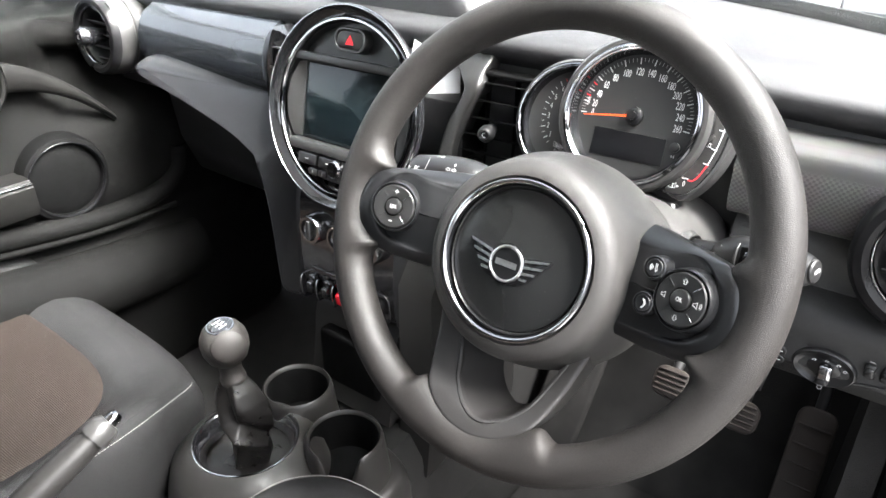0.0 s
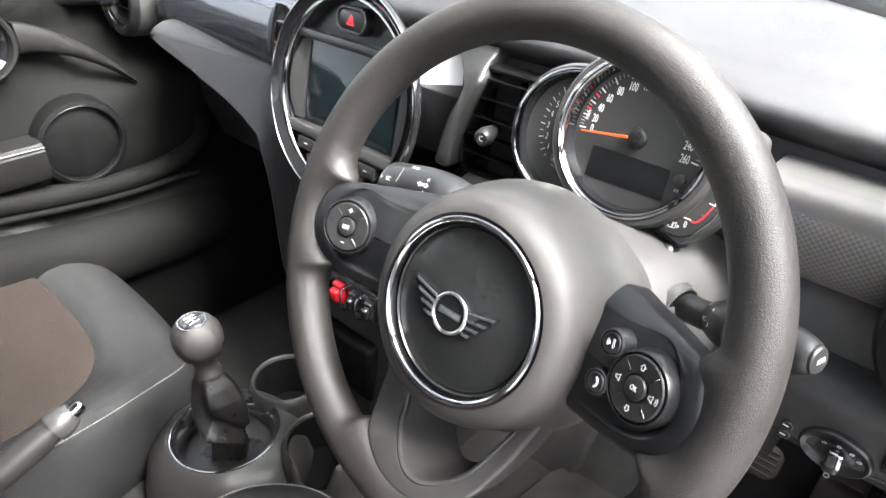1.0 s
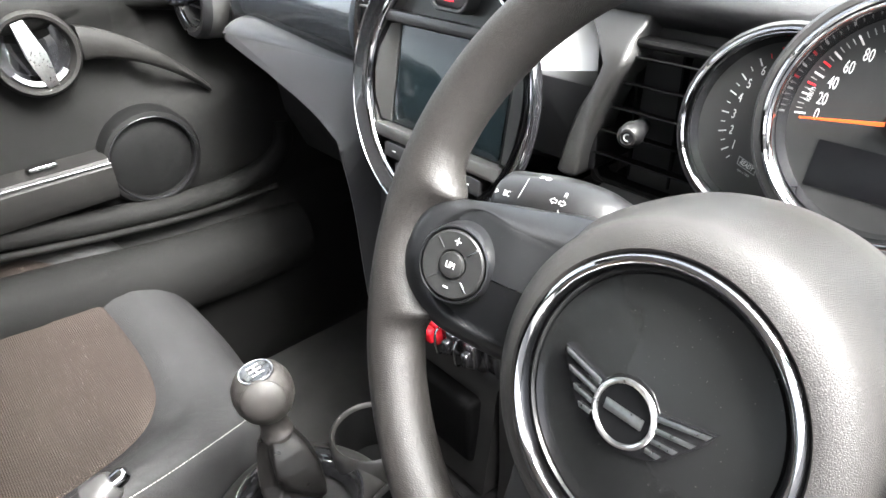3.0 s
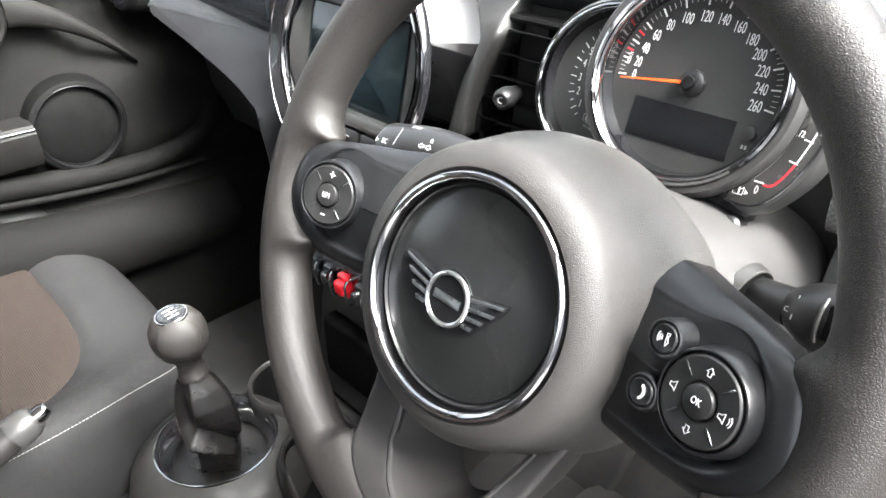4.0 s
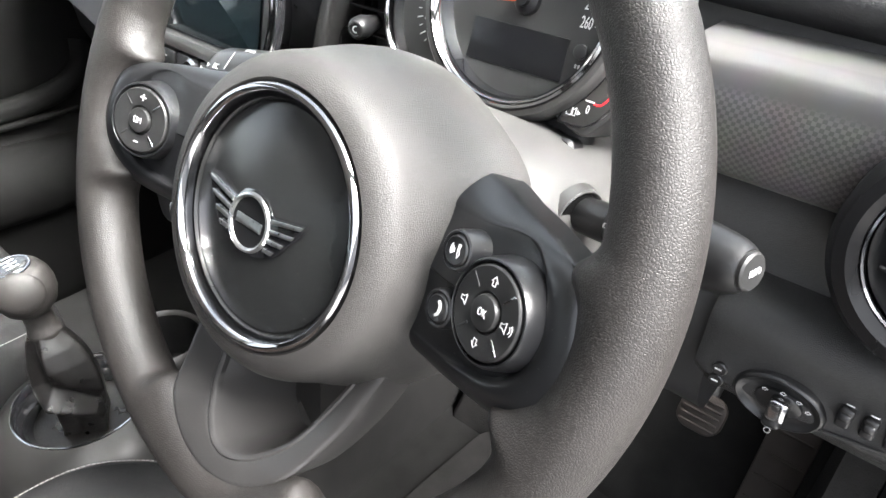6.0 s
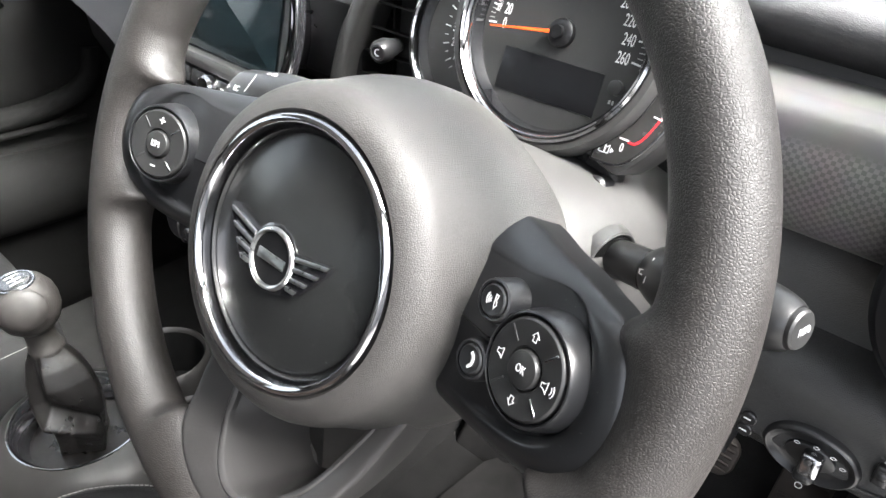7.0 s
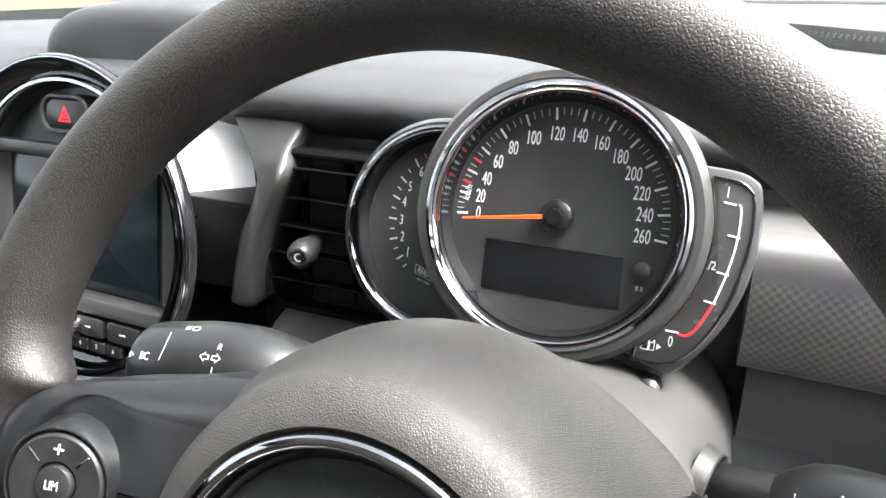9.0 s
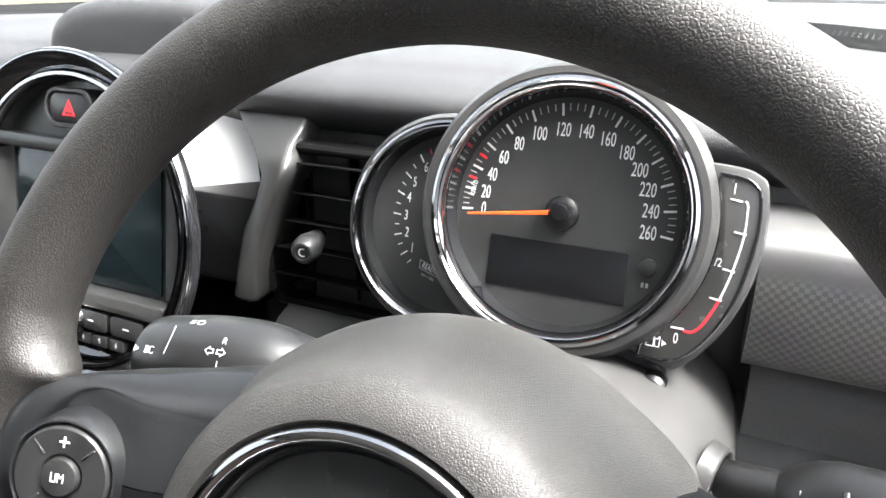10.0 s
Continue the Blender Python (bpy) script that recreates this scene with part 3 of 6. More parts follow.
    # tinted rear windows
    for s, k in ((-1, 2), (1, 3)):
        w = part("window_%d" % k, loft([[(CX + s * 0.675, -0.80, 0.64), (CX + s * 0.615, -0.78, 1.09), (CX + s * 0.585, -1.45, 1.06), (CX + s * 0.66, -1.70, 0.64)], [(CX + s * 0.681, -0.80, 0.64), (CX + s * 0.621, -0.78, 1.09), (CX + s * 0.591, -1.45, 1.06), (CX + s * 0.666, -1.70, 0.64)]]), TINTED)
        tagged(w, "dark tinted rear side window", "window", kind="structure")
    w = part("window_4", loft([[(CX - 0.62, -1.78, 0.62), (CX + 0.62, -1.78, 0.62), (CX + 0.54, -1.52, 1.08), (CX - 0.54, -1.52, 1.08)], [(CX - 0.62, -1.786, 0.62), (CX + 0.62, -1.786, 0.62), (CX + 0.54, -1.526, 1.08), (CX - 0.54, -1.526, 1.08)]]), TINTED)
    tagged(w, "dark tinted rear window", "window", kind="structure")
    # windscreen glass and its black edge
    n = 24
    low = [(CX + 0.68 * u, screen_base(CX + 0.68 * u), 0.716 - 0.012 * u * u) for u in np.linspace(-1, 1, n)]
    up = [(CX + 0.61 * u, -0.09 + 0.05 * (1 - u * u), 1.11 + 0.02 * (1 - u * u)) for u in np.linspace(-1, 1, n)]
    rows = [[tuple(np.array(a) * (1 - t) + np.array(b) * t + np.array((0, 0.03 * math.sin(math.pi * t), 0.02 * math.sin(math.pi * t)))) for a, b in zip(low, up)] for t in np.linspace(0, 1, 9)]
    grid = [r + [(x, y + 0.003, z + 0.003) for x, y, z in reversed(r)] for r in rows]
    g = part("window_1", loft(grid), GLASS)
    g.visible_shadow = False
    tagged(g, "clear curved windscreen", "windscreen", kind="structure")
    edge = []
    for x, y, z in low:
        w = 0.034 + 0.012 * abs((x - CX) / 0.68) ** 2
        edge.append([(x, y - 0.012, z - 0.012), (x, y - 0.012, z + 0.004), (x, y - 0.004, z + 0.024), (x, y + 0.004, z + 0.024), (x, y + 0.02, z - 0.012)])
    e = part("windscreen_edge", loft(edge), FRIT)
    dots = bmesh.new()
    for x, y, z in smooth(low, 14, False):
        for k, size in ((0.009, 0.0010), (0.0125, 0.0007)):
            m = pose(x, y + 0.001 - 0.9 * k, z + 0.62 * k + 0.012, 52)
            v = [dots.verts.new(m @ Vector((size * cx, size * cy, 0.0))) for cx, cy in ((-1, -1), (1, -1), (1, 1), (-1, 1))] + [dots.verts.new(m @ Vector((0, 0, 0.0003)))]
            for a, b in ((0, 1), (1, 2), (2, 3), (3, 0)):
                dots.faces.new((v[a], v[b], v[4]))
            dots.faces.new((v[3], v[2], v[1], v[0]))
    dt = part("edge_dots", dots, FRIT)
    tagged(dt, "rows of small black dots along the windscreen edge", "windscreen edge", kind="stuff")
    tagged(e, "black dotted ceramic edge along the windscreen's foot", "windscreen edge", kind="structure")


build_cabin()


def build_driver_door():
    """The driver's door, swung wide open on its front hinges."""
    d = thing("driver_door", pose(0.375, 0.43, 0, 0, 0, 68), "wide open driver's door with dark plastic inner panel", "car door")
    prof = [(-0.01, -0.06), (-0.035, 0.05), (-0.045, 0.25), (-0.03, 0.34), (-0.015, 0.42), (-0.03, 0.46), (-0.02, 0.60), (-0.01, 0.66), (0.03, 0.675), (0.07, 0.64), (0.08, 0.2), (0.06, -0.08)]
    part("panel", loft([[(x, -y, z) for x, z in smooth(prof, 3)] for y in (0.0, 0.35, 0.7, 1.05)]), DOOR, d, "grained dark door skin")
    part("armrest", rbox(0.07, 0.5, 0.06, 0.015, pose(-0.04, -0.55, 0.40)), DOOR, d)
    part("window_frame", tube(smooth([(0.03, -0.06, 0.67), (0.0, -0.32, 0.90), (-0.03, -0.52, 1.07), (-0.04, -0.8, 1.11), (-0.02, -1.03, 1.08), (0.03, -1.05, 0.67)], 6, False), 0.016, 12), MATT, d)


build_driver_door()


rng = random.Random(4)


def build_outside():
    g = part("ground", rbox(400, 400, 0.02, 0.001, pose(0, 0, -0.37)), PAVING)
    tagged(g, "pale concrete drive and street", "ground", kind="structure")
    spots = smooth([(-13.6, 8.6), (-13.2, 10.6), (-12.6, 11.8), (-15.1, 14.0), (-18.6, 17.0), (-21.7, 19.7), (-27.4, 20.7), (-34, 20), (-34, 10), (-20, 7)], 6)
    s = part("sandy_patch", loft([[(x, y, -0.348) for x, y in spots], [(x, y, -0.300) for x, y in inset(spots, 0.25)]]), SAND)
    tagged(s, "patch of yellow sand beside the drive", "sand", kind="structure")
    clods = bmesh.new()
    for k in range(26):
        t = k / 25
        x, y = -13.8 + 0.5 * t + rng.uniform(-0.15, 0.1), 9.4 + 2.6 * t + rng.uniform(0, 0.2)
        lump = bmesh.ops.create_icosphere(clods, subdivisions=1, radius=1.0)["verts"]
        w = rng.uniform(0.08, 0.22)
        bmesh.ops.transform(clods, matrix=pose(x, y, -0.302, 0, 0, 70) @ Matrix.Diagonal((w, 0.05, 0.028, 1)), verts=lump)
    c = part("soil_clods", clods, CLOD)
    tagged(c, "dark clods of soil along the sand", "soil", kind="stuff")
    h = thing("white_house", pose(0, 8.0, -0.35), "white house front with a panelled garage door", "house")
    part("wall", joined(rbox(0.84, 0.3, 4.2, 0.01, pose(-1.20, 0.2, 0)), rbox(5.0, 0.3, 4.2, 0.01, pose(3.84, 0.2, 0)), rbox(2.2, 0.3, 1.7, 0.01, pose(0.28, 0.2, 2.5))), SIDING, h)
    part("corner_post", rbox(0.16, 0.16, 4.2, 0.01, pose(-1.60, -0.02, 0)), SIDING, h, "white corner board")
    gd = part("garage_door", rbox(2.12, 0.04, 2.5, 0.005, pose(0.27, 0.22, 0)), POST, h, "white garage door of wide boards")
    for i in range(9):
        part("board", rbox(2.05, 0.04, 0.275, 0.008, pose(0.27, 0.19, -0.235 + 0.305 * i)), SIDING, gd)
    # unseen wall, added to hold low sky light off the passenger side
    sw = part("light_wall_east", rbox(0.25, 14.0, 1.9, 0.02, pose(3.8, -1.0, -0.35)), WALL)
    tagged(sw, "unseen plain rendered wall, added beside the drive to block low sky light", "wall", kind="structure")
    f = thing("fence", pose(-19.6, 25.2, -0.35, 0, 0, -16), "low weathered timber rail fence at the drive's end", "fence")
    part("rail", rbox(6.8, 0.22, 0.16, 0.03, pose(0, 0, 0)), TIMBER, f)
    for i in range(4):
        part("post", rbox(0.22, 0.22, 1.3, 0.02, pose(-3.2 + i * 2.1, 0, 0.2)), TIMBER, f)
    for x in (-12.3, -11.4):
        b = part("bollard", lathe([(0.0, 0.0), (0.20, 0.0), (0.20, 1.5), (0.15, 1.56), (0.0, 1.58)], 20), CLOD)
        b.matrix_world = pose(x, 23.5, -0.35)
        tagged(b, "dark upright post beside the drive", "post", "posts by the drive")


build_outside()


# ---- steering wheel ----
WHEEL = pose(0, 0, 0.62, 66)
RIM_R, RIM_C, TILT = 0.1717, (-0.0039, 0.0033, -0.0059), 0.0166  # the wheel stands a touch askew


def barrel(prof):
    """The hub cover, wider at its sides towards the column."""
    bm = lathe(prof, 96)
    for q in bm.verts:
        k = min(1.0, max(0.0, (-0.016 - q.co.z) / 0.036))
        q.co.x *= 1 + 0.07 * k
        ang = math.degrees(math.atan2(q.co.y, abs(q.co.x)))
        deep = min(1.0, max(0.0, (-0.002 - q.co.z) / 0.03))
        swell = 1 + 0.055 * deep * math.exp(-((ang - 30) / 15) ** 2)  # shoulders above the spokes
        q.co.x, q.co.y = q.co.x * swell, q.co.y * swell
    return bm


def build_wheel():
    w = thing("steering_wheel", WHEEL, "black leatherette three-spoke steering wheel with chrome ring and buttons", "steering wheel")
    # rim: slightly deeper than wide, drawn inwards where it runs into the side spokes and round the foot of the lower spoke
    th = [-32, -25.5, -22.6, -21, -20, -19.2, -18.4, -15.7, -11.3, -6.2, -1.1, 3.0, 6.5, 8.3, 9.0, 9.8, 11.0, 13.0, 16.0, 23]
    rho = [0.1556, 0.1550, 0.1535, 0.1505, 0.1465, 0.1425, 0.1405, 0.1465, 0.1530, 0.1545, 0.1540, 0.1505, 0.1440, 0.1395, 0.1400, 0.1415, 0.1470, 0.1515, 0.1548, 0.1556]
    right = [0.1556, 0.1550, 0.1535, 0.1505, 0.1465, 0.1425, 0.1405, 0.1465, 0.1530, 0.1545, 0.1540, 0.1515, 0.1455, 0.1475, 0.1500, 0.1525, 0.1545, 0.1552, 0.1556, 0.1556]
    foot_at, foot = [0, 8, 14, 18, 20.5, 22, 22.8, 23.6, 25.5], [0.1530, 0.1515, 0.1475, 0.1450, 0.1440, 0.1443, 0.1465, 0.1510, 0.1556]
    R, n = RIM_R, 420
    ring = []
    for i in range(n):
        a = 2 * math.pi * i / n
        k = 0.0157 + 0.0007 * abs(math.cos(a)) ** 4
        off = math.degrees(math.asin(math.sin(a)))
        low = abs(math.degrees(a) - 270)
        inner = np.interp(low, foot_at, foot) if low < 30 else min(np.interp(off, th, right if math.cos(a) > 0 else rho), R - k)
        sec = []
        for j in range(28):
            b = 2 * math.pi * j / 28
            c, d = math.cos(b), math.sin(b)
            r = R + (k if c > 0 else R - inner) * c
            sec.append((RIM_C[0] + r * math.cos(a), RIM_C[1] + r * math.sin(a), RIM_C[2] + TILT * r * math.cos(a) - 0.0165 * r * math.sin(a) + k * 1.09 * d))
        ring.append(sec)
    part("rim", loft(ring, loop=True), RIM, w, "grained black leatherette rim", sharp=80)
    # hub cover, a deep barrel round the chrome ring
    prof = [(0.0605, 0.013), (0.0625, 0.0165), (0.0655, 0.0160), (0.0695, 0.0140), (0.0728, 0.0114), (0.0750, 0.0084), (0.0765, 0.0044), (0.0777, -0.0008), (0.0790, -0.0070), (0.0806, -0.0140), (0.0834, -0.0230), (0.0866, -0.0370), (0.0882, -0.0500), (0.0880, -0.0620), (0.083, -0.068), (0.0, -0.068)]
    part("hub_cover", moved(barrel(prof), pose(0, HV, 0)), HUB, w, "grained dark grey hub cover")
    part("chrome_ring", moved(lathe([(0.0552, 0.0105), (0.0554, 0.0142), (0.0560, 0.0165), (0.0568, 0.0180), (0.0580, 0.0188), (0.0593, 0.0186), (0.0604, 0.0176), (0.0611, 0.0160), (0.0614, 0.0140), (0.060, 0.010)], 96), pose(0, HV, 0)), CHROME, w, "polished chrome ring")
    dome = [(0.0532 * q, 0.0102 + 0.0064 * (1 - q * q)) for q in (0.985, 0.95, 0.9, 0.8, 0.65, 0.5, 0.3, 0.12, 0.0)]
    pad = part("airbag_pad", moved(lathe([(0.0556, 0.0105), (0.0546, 0.0112), (0.0538, 0.0102), (0.0533, 0.0092)] + dome, 96), pose(0, HV, 0)), PAD, w, "smooth black round airbag cover")
    # winged badge, without lettering
    B = pose(-0.0038, HV - 0.0036, 0.0154, 0, 0, -1.5)
    wing = [(0.0345, 0.0125), (0.0318, 0.0062), (0.0262, -0.0008), (0.0212, -0.0076), (0.0150, -0.0114)]
    back = [(0.0, 0.0158), (0.0075, 0.0140), (0.0128, 0.0085)] + wing + [(0.0075, -0.0140), (0.0, -0.0158)]
    back = back + [(-x, y) for x, y in reversed(back[1:-1])]
    badge = part("badge", moved(prism(back, -0.0045, 0.0018, 0.0004), B), PIANO, pad, "winged chrome and black badge")
    part("badge_ring", moved(lathe([(0.0116, 0.0016), (0.0120, 0.0029), (0.0128, 0.0034), (0.0137, 0.0030), (0.0142, 0.0016)], 56), B), BADGE, badge)
    part("badge_disc", moved(lathe([(0.0119, 0.0010), (0.0119, 0.0019), (0.0, 0.0020)], 48), B), RINGBLACK, badge)
    part("badge_bar", moved(prism(rounded(0.0176, 0.0046, 0.0003), 0.0016, 0.0026, 0.0002), B), BADGE, badge)
    for s in (-1, 1):
        for x0, y0, x1, y1, t in ((0.0136, 0.0072, 0.0332, 0.0114, 0.0021), (0.0142, 0.0026, 0.0294, 0.0052, 0.0020), (0.0142, -0.0020, 0.0246, -0.0008, 0.0020), (0.0132, -0.0066, 0.0198, -0.0063, 0.0019)):
            poly = [(s * x0, y0), (s * x1, y1), (s * (x1 - 0.0012), y1 - t), (s * x0, y0 - t)]
            part("feather", moved(prism(poly, 0.0016, 0.0027, 0.0002), B), BADGE, badge)
    # side spokes: a dark panel that rolls off along its top and rises into a smooth ridge round a sunk button pod
    spine = [(0.060, -0.006, -0.016), (0.080, -0.006, -0.0115), (0.096, -0.006, -0.0055), (0.110, -0.006, -0.0035), (0.117, -0.006, -0.0030), (0.120, -0.006, -0.0030), (0.1215, -0.0062, -0.0030), (0.1215, -0.0064, -0.0030), (0.120, -0.0066, -0.0030), (0.117, -0.0066, -0.0030), (0.110, -0.0066, -0.0035), (0.096, -0.0066, -0.0055), (0.080, -0.0066, -0.0115), (0.060, -0.0066, -0.016)]
    foot = [(0.062, 0.0190, -0.0250), (0.083, 0.0195, -0.0180), (0.103, 0.0210, -0.0105), (0.1187, 0.0235, -0.0090), (0.1278, 0.0222, -0.0070), (0.1345, 0.0165, -0.0042), (0.1402, 0.0073, -0.0030), (0.1430, -0.0070, -0.0028), (0.1399, -0.0203, -0.0034), (0.1312, -0.0303, -0.0050), (0.1208, -0.0345, -0.0070), (0.103, -0.0368, -0.0100), (0.085, -0.0360, -0.0130), (0.062, -0.0350, -0.0170)]
    edge = [(0.064, 0.0375, -0.042), (0.088, 0.0348, -0.034), (0.106, 0.0310, -0.0235), (0.121, 0.0285, -0.0155), (0.1340, 0.0256, -0.0080), (0.1450, 0.0225, -0.0015), (0.1535, 0.0130, 0.0030), (0.1590, -0.0022, 0.0046), (0.1600, -0.0180, 0.0040), (0.1530, -0.0340, 0.0005), (0.1355, -0.0455, -0.0065), (0.108, -0.0482, -0.0145), (0.083, -0.0472, -0.0200), (0.062, -0.0460, -0.0250)]
    rise = [(0.0050, 0), (0.0042, 0), (0.0026, 0), (0.0017, 0.3), (0.0021, 0.8), (0.0034, 1), (0.0048, 1), (0.0054, 1), (0.0054, 1), (0.0050, 1), (0.0042, 1), (0.0030, 0.7), (0.0018, 0.2), (0.0012, 0)]  # height of the ridge, and how crisp its inner edge is
    lines = [smooth(q, 8, False) for q in (spine, foot, edge, rise)]
    for s in (-1, 1):
        rings = []
        for p, f, e, q in zip(*lines):
            p, f, e, crisp, q = Vector(p), Vector(f), Vector(e), min(1.0, max(0.0, q[1])), q[0]
            out = (e - f).normalized()
            sec = [p, p.lerp(f, 0.4), p.lerp(f, 0.75), p.lerp(f, 0.90), f - 0.0006 * out]
            for g, soft_h, h in ((0.03, 0.13, 0.42), (0.07, 0.30, 0.74), (0.13, 0.53, 0.92), (0.22, 0.76, 1.0), (0.34, 0.93, 1.0), (0.48, 1.0, 0.94), (0.62, 0.92, 0.80), (0.76, 0.68, 0.60), (0.88, 0.38, 0.34), (0.95, 0.17, 0.15), (1.0, 0.0, 0.0)):
                sec.append(f.lerp(e, g) + Vector((0, 0, q * (soft_h + crisp * (h - soft_h)))))
            sec += [e + 0.0004 * out + Vector((0, 0, -0.0010)), e + 0.0006 * out + Vector((0, 0, -0.0040)), e + Vector((0, 0, -0.022))]
            rings.append([(s * v.x - 0.003, v.y, v.z + TILT * s * v.x) for v in sec])
        sp = part("spoke", loft(rings, closed=False, caps=(False, False)), SPOKE, w, "satin black side spoke with a raised ridge", sharp=60)
        gap = [(s * x - 0.003 + s * 0.0006, y, z + TILT * s * x - 0.0006) for x, y, z in edge[5:11]]
        part("seam", tube(smooth(gap, 6, False), 0.0009, 8), SPEAKER, sp, "dark seam against the rim")
        # the pod and the small buttons lean towards the driver
        P = (pose(-0.1241, -0.0058, 0.0040, 0, 17, 0) if s < 0 else pose(0.1192, -0.0056, 0.0078, 0, -17, 0)) @ pose(0, 0, -0.0075)
        pod = part("button_pod", moved(lathe([(0.0240, -0.024), (0.0226, -0.008), (0.0214, 0.0030), (0.0208, 0.0062), (0.0203, 0.0072), (0.0197, 0.0074), (0.0193, 0.0068), (0.0190, 0.0040), (0.0, 0.0040)], 56), P), SPOKE, sp)
        part("button_disc", moved(lathe([(0.0184, 0.0035), (0.0183, 0.0068), (0.0180, 0.0075), (0.0173, 0.0080), (0.0083, 0.0075), (0.0078, 0.0070), (0.0076, 0.0060), (0.0, 0.0060)], 56), P), BUTTON, pod)
        part("centre_button", moved(lathe([(0.0072, 0.0055), (0.0071, 0.0080), (0.0066, 0.0090), (0.0055, 0.0093), (0.0, 0.0094)], 36), P), BUTTON, pod)
        lettering("caption", "LIM" if s < 0 else "OK", 0.0048 if s < 0 else 0.0043, PRINT, P @ pose(0, 0, 0.0096), pod, 0.75)
        for a in (45, -45, 135, -135):
            c, d = math.cos(radians(a)), math.sin(radians(a))
            part("divider", moved(rbox(0.0064, 0.0010, 0.0006, 0.0002), P @ pose(0.0134 * c, 0.0134 * d, 0.0075, 0, 0, a)), DARKCHROME if abs(a) == 45 else MATT, pod)
        k = 0.0123
        if s < 0:
            lettering("caption", "+", 0.008, PRINT, P @ pose(0, k, 0.0080), pod)
            part("minus_sign", moved(rbox(0.0032, 0.0008, 0.0003, 0.0001), P @ pose(0, -k, 0.0079)), PRINT, pod)
        else:
            for y, a in ((k, 0), (-k, 180)):
                outline_mark("arrow_mark", arrow(0.0022, a), 0.00032, PRINT, P @ pose(0, y, 0.0080), pod)
            speaker = [(-0.0020, 0.0010), (-0.0007, 0.0010), (0.0011, 0.0023), (0.0011, -0.0023), (-0.0007, -0.0010), (-0.0020, -0.0010)]
            outline_mark("quiet_mark", speaker, 0.00032, PRINT, P @ pose(-k, 0, 0.0080), pod)
            outline_mark("loud_mark", speaker, 0.00032, PRINT, P @ pose(k - 0.001, 0, 0.0080), pod)
            for r in (0.0020, 0.0031):
                part("loud_wave", moved(lathe([(r, 0), (r, 0.0002), (r + 0.00034, 0.0002), (r + 0.00034, 0)], 8, -40, 40), P @ pose(k, 0, 0.0080)), PRINT, pod)
            for nm2, Q, r in (("voice_button", pose(0.0960, 0.0092, 0.0030, 0, -14, 0), 0.0066), ("phone_button", pose(0.0945, -0.0166, 0.0006, 0, -14, 0), 0.0064)):
                bt = part(nm2, moved(lathe([(r + 0.0028, -0.022), (r + 0.0020, -0.0030), (r + 0.0016, -0.0006), (r + 0.0009, 0.0), (r + 0.0002, -0.0002), (r - 0.0001, -0.0010), (r - 0.0005, -0.0001), (r - 0.0011, 0.0003), (r * 0.5, -0.0002), (0.0, -0.0004)], 36), Q), SPOKE, sp, "small round black button")
                if nm2 == "phone_button":
                    part("handset_mark", moved(lathe([(0.0030, 0), (0.0030, 0.0005), (0.0042, 0.0005), (0.0042, 0)], 12, -60, 60), Q @ pose(-0.002, 0, -0.0002)), PRINT, bt)
                else:
                    for r2 in (0.0012, 0.0022, 0.0032):
                        part("voice_wave", moved(lathe([(r2, 0), (r2, 0.0005), (r2 + 0.0004, 0.0005), (r2 + 0.0004, 0)], 8, 140, 220), Q @ pose(0.0004, 0, -0.0002)), PRINT, bt)
                    outline_mark("face_mark", [(0.0008, 0.0030), (0.0026, 0.0030), (0.0020, 0.0010), (0.0028, -0.0010), (0.0016, -0.0030), (0.0010, -0.0010)], 0.0004, PRINT, Q @ pose(0, 0, 0.0001), bt)
    # lower spoke: two arms that flare up to the hub from a broad foot let into the rim's leatherette
    side = [(0.066, -0.044), (0.068, -0.066), (0.064, -0.085), (0.0585, -0.106), (0.0520, -0.1245), (0.0465, -0.1345), (0.036, -0.1455), (0.020, -0.1540)]
    hole = [(0.049, -0.058), (0.048, -0.078), (0.0445, -0.090), (0.040, -0.102), (0.0335, -0.1185), (0.028, -0.1265), (0.0195, -0.1345), (0.009, -0.1402)]
    ring_of = lambda q, low, top, mid: smooth([(x + mid, y) for x, y in q] + [(mid, low)] + [(mid - x, y) for x, y in reversed(q)] + [(mid - 0.026, top), (mid + 0.026, top)], 6)
    outer, inner = ring_of(side, -0.1575, -0.032, -0.004), ring_of(hole, -0.1422, -0.047, 0.0005)
    lift = lambda x, y: float(np.interp(math.hypot(x - RIM_C[0], y - RIM_C[1]), [0.07, 0.09, 0.105, 0.12, 0.135, 0.1455, 0.1613], [-0.034, -0.030, -0.025, -0.0195, -0.0095, 0.0000, 0.0065]))
    part("lower_spoke", frame_plate(outer, inner, -0.030, 0.0040, 0.004, lift), LOWSPOKE, w, "dark grey lower spoke with an opening")
    wall = [[(x, y, 0.001 + lift(x, y)) for x, y in inset(inner, 0.0002)]]
    for d, dx, dz in ((0.002, 0.001, -0.006), (0.0035, 0.004, -0.016), (0.0050, 0.008, -0.026), (0.0060, 0.012, -0.034)):
        wall.append([(x * (1 - 8 * d) + dx, y + 0.3 * dx, dz + lift(x, y)) for x, y in inset(inner, d)])
    part("lower_spoke_well", loft(wall, caps=(False, False)), LOWSPOKE, w, "sloping inner wall of the spoke opening")
    part("lower_spoke_bezel", frame_plate(inset(inner, -0.0028), inset(inner, 0.0006), -0.028, 0.0048, 0.0012, lift), LOWSPOKE, w, "satin edging of the spoke opening")
    return w


HV = -0.0152
steering_wheel = build_wheel()


# ---- column, stalks and instruments ----
GAUGE_POSE = pose(0.0065, 0.1686, 0.6761, 70.9, 0.05, 0.18)


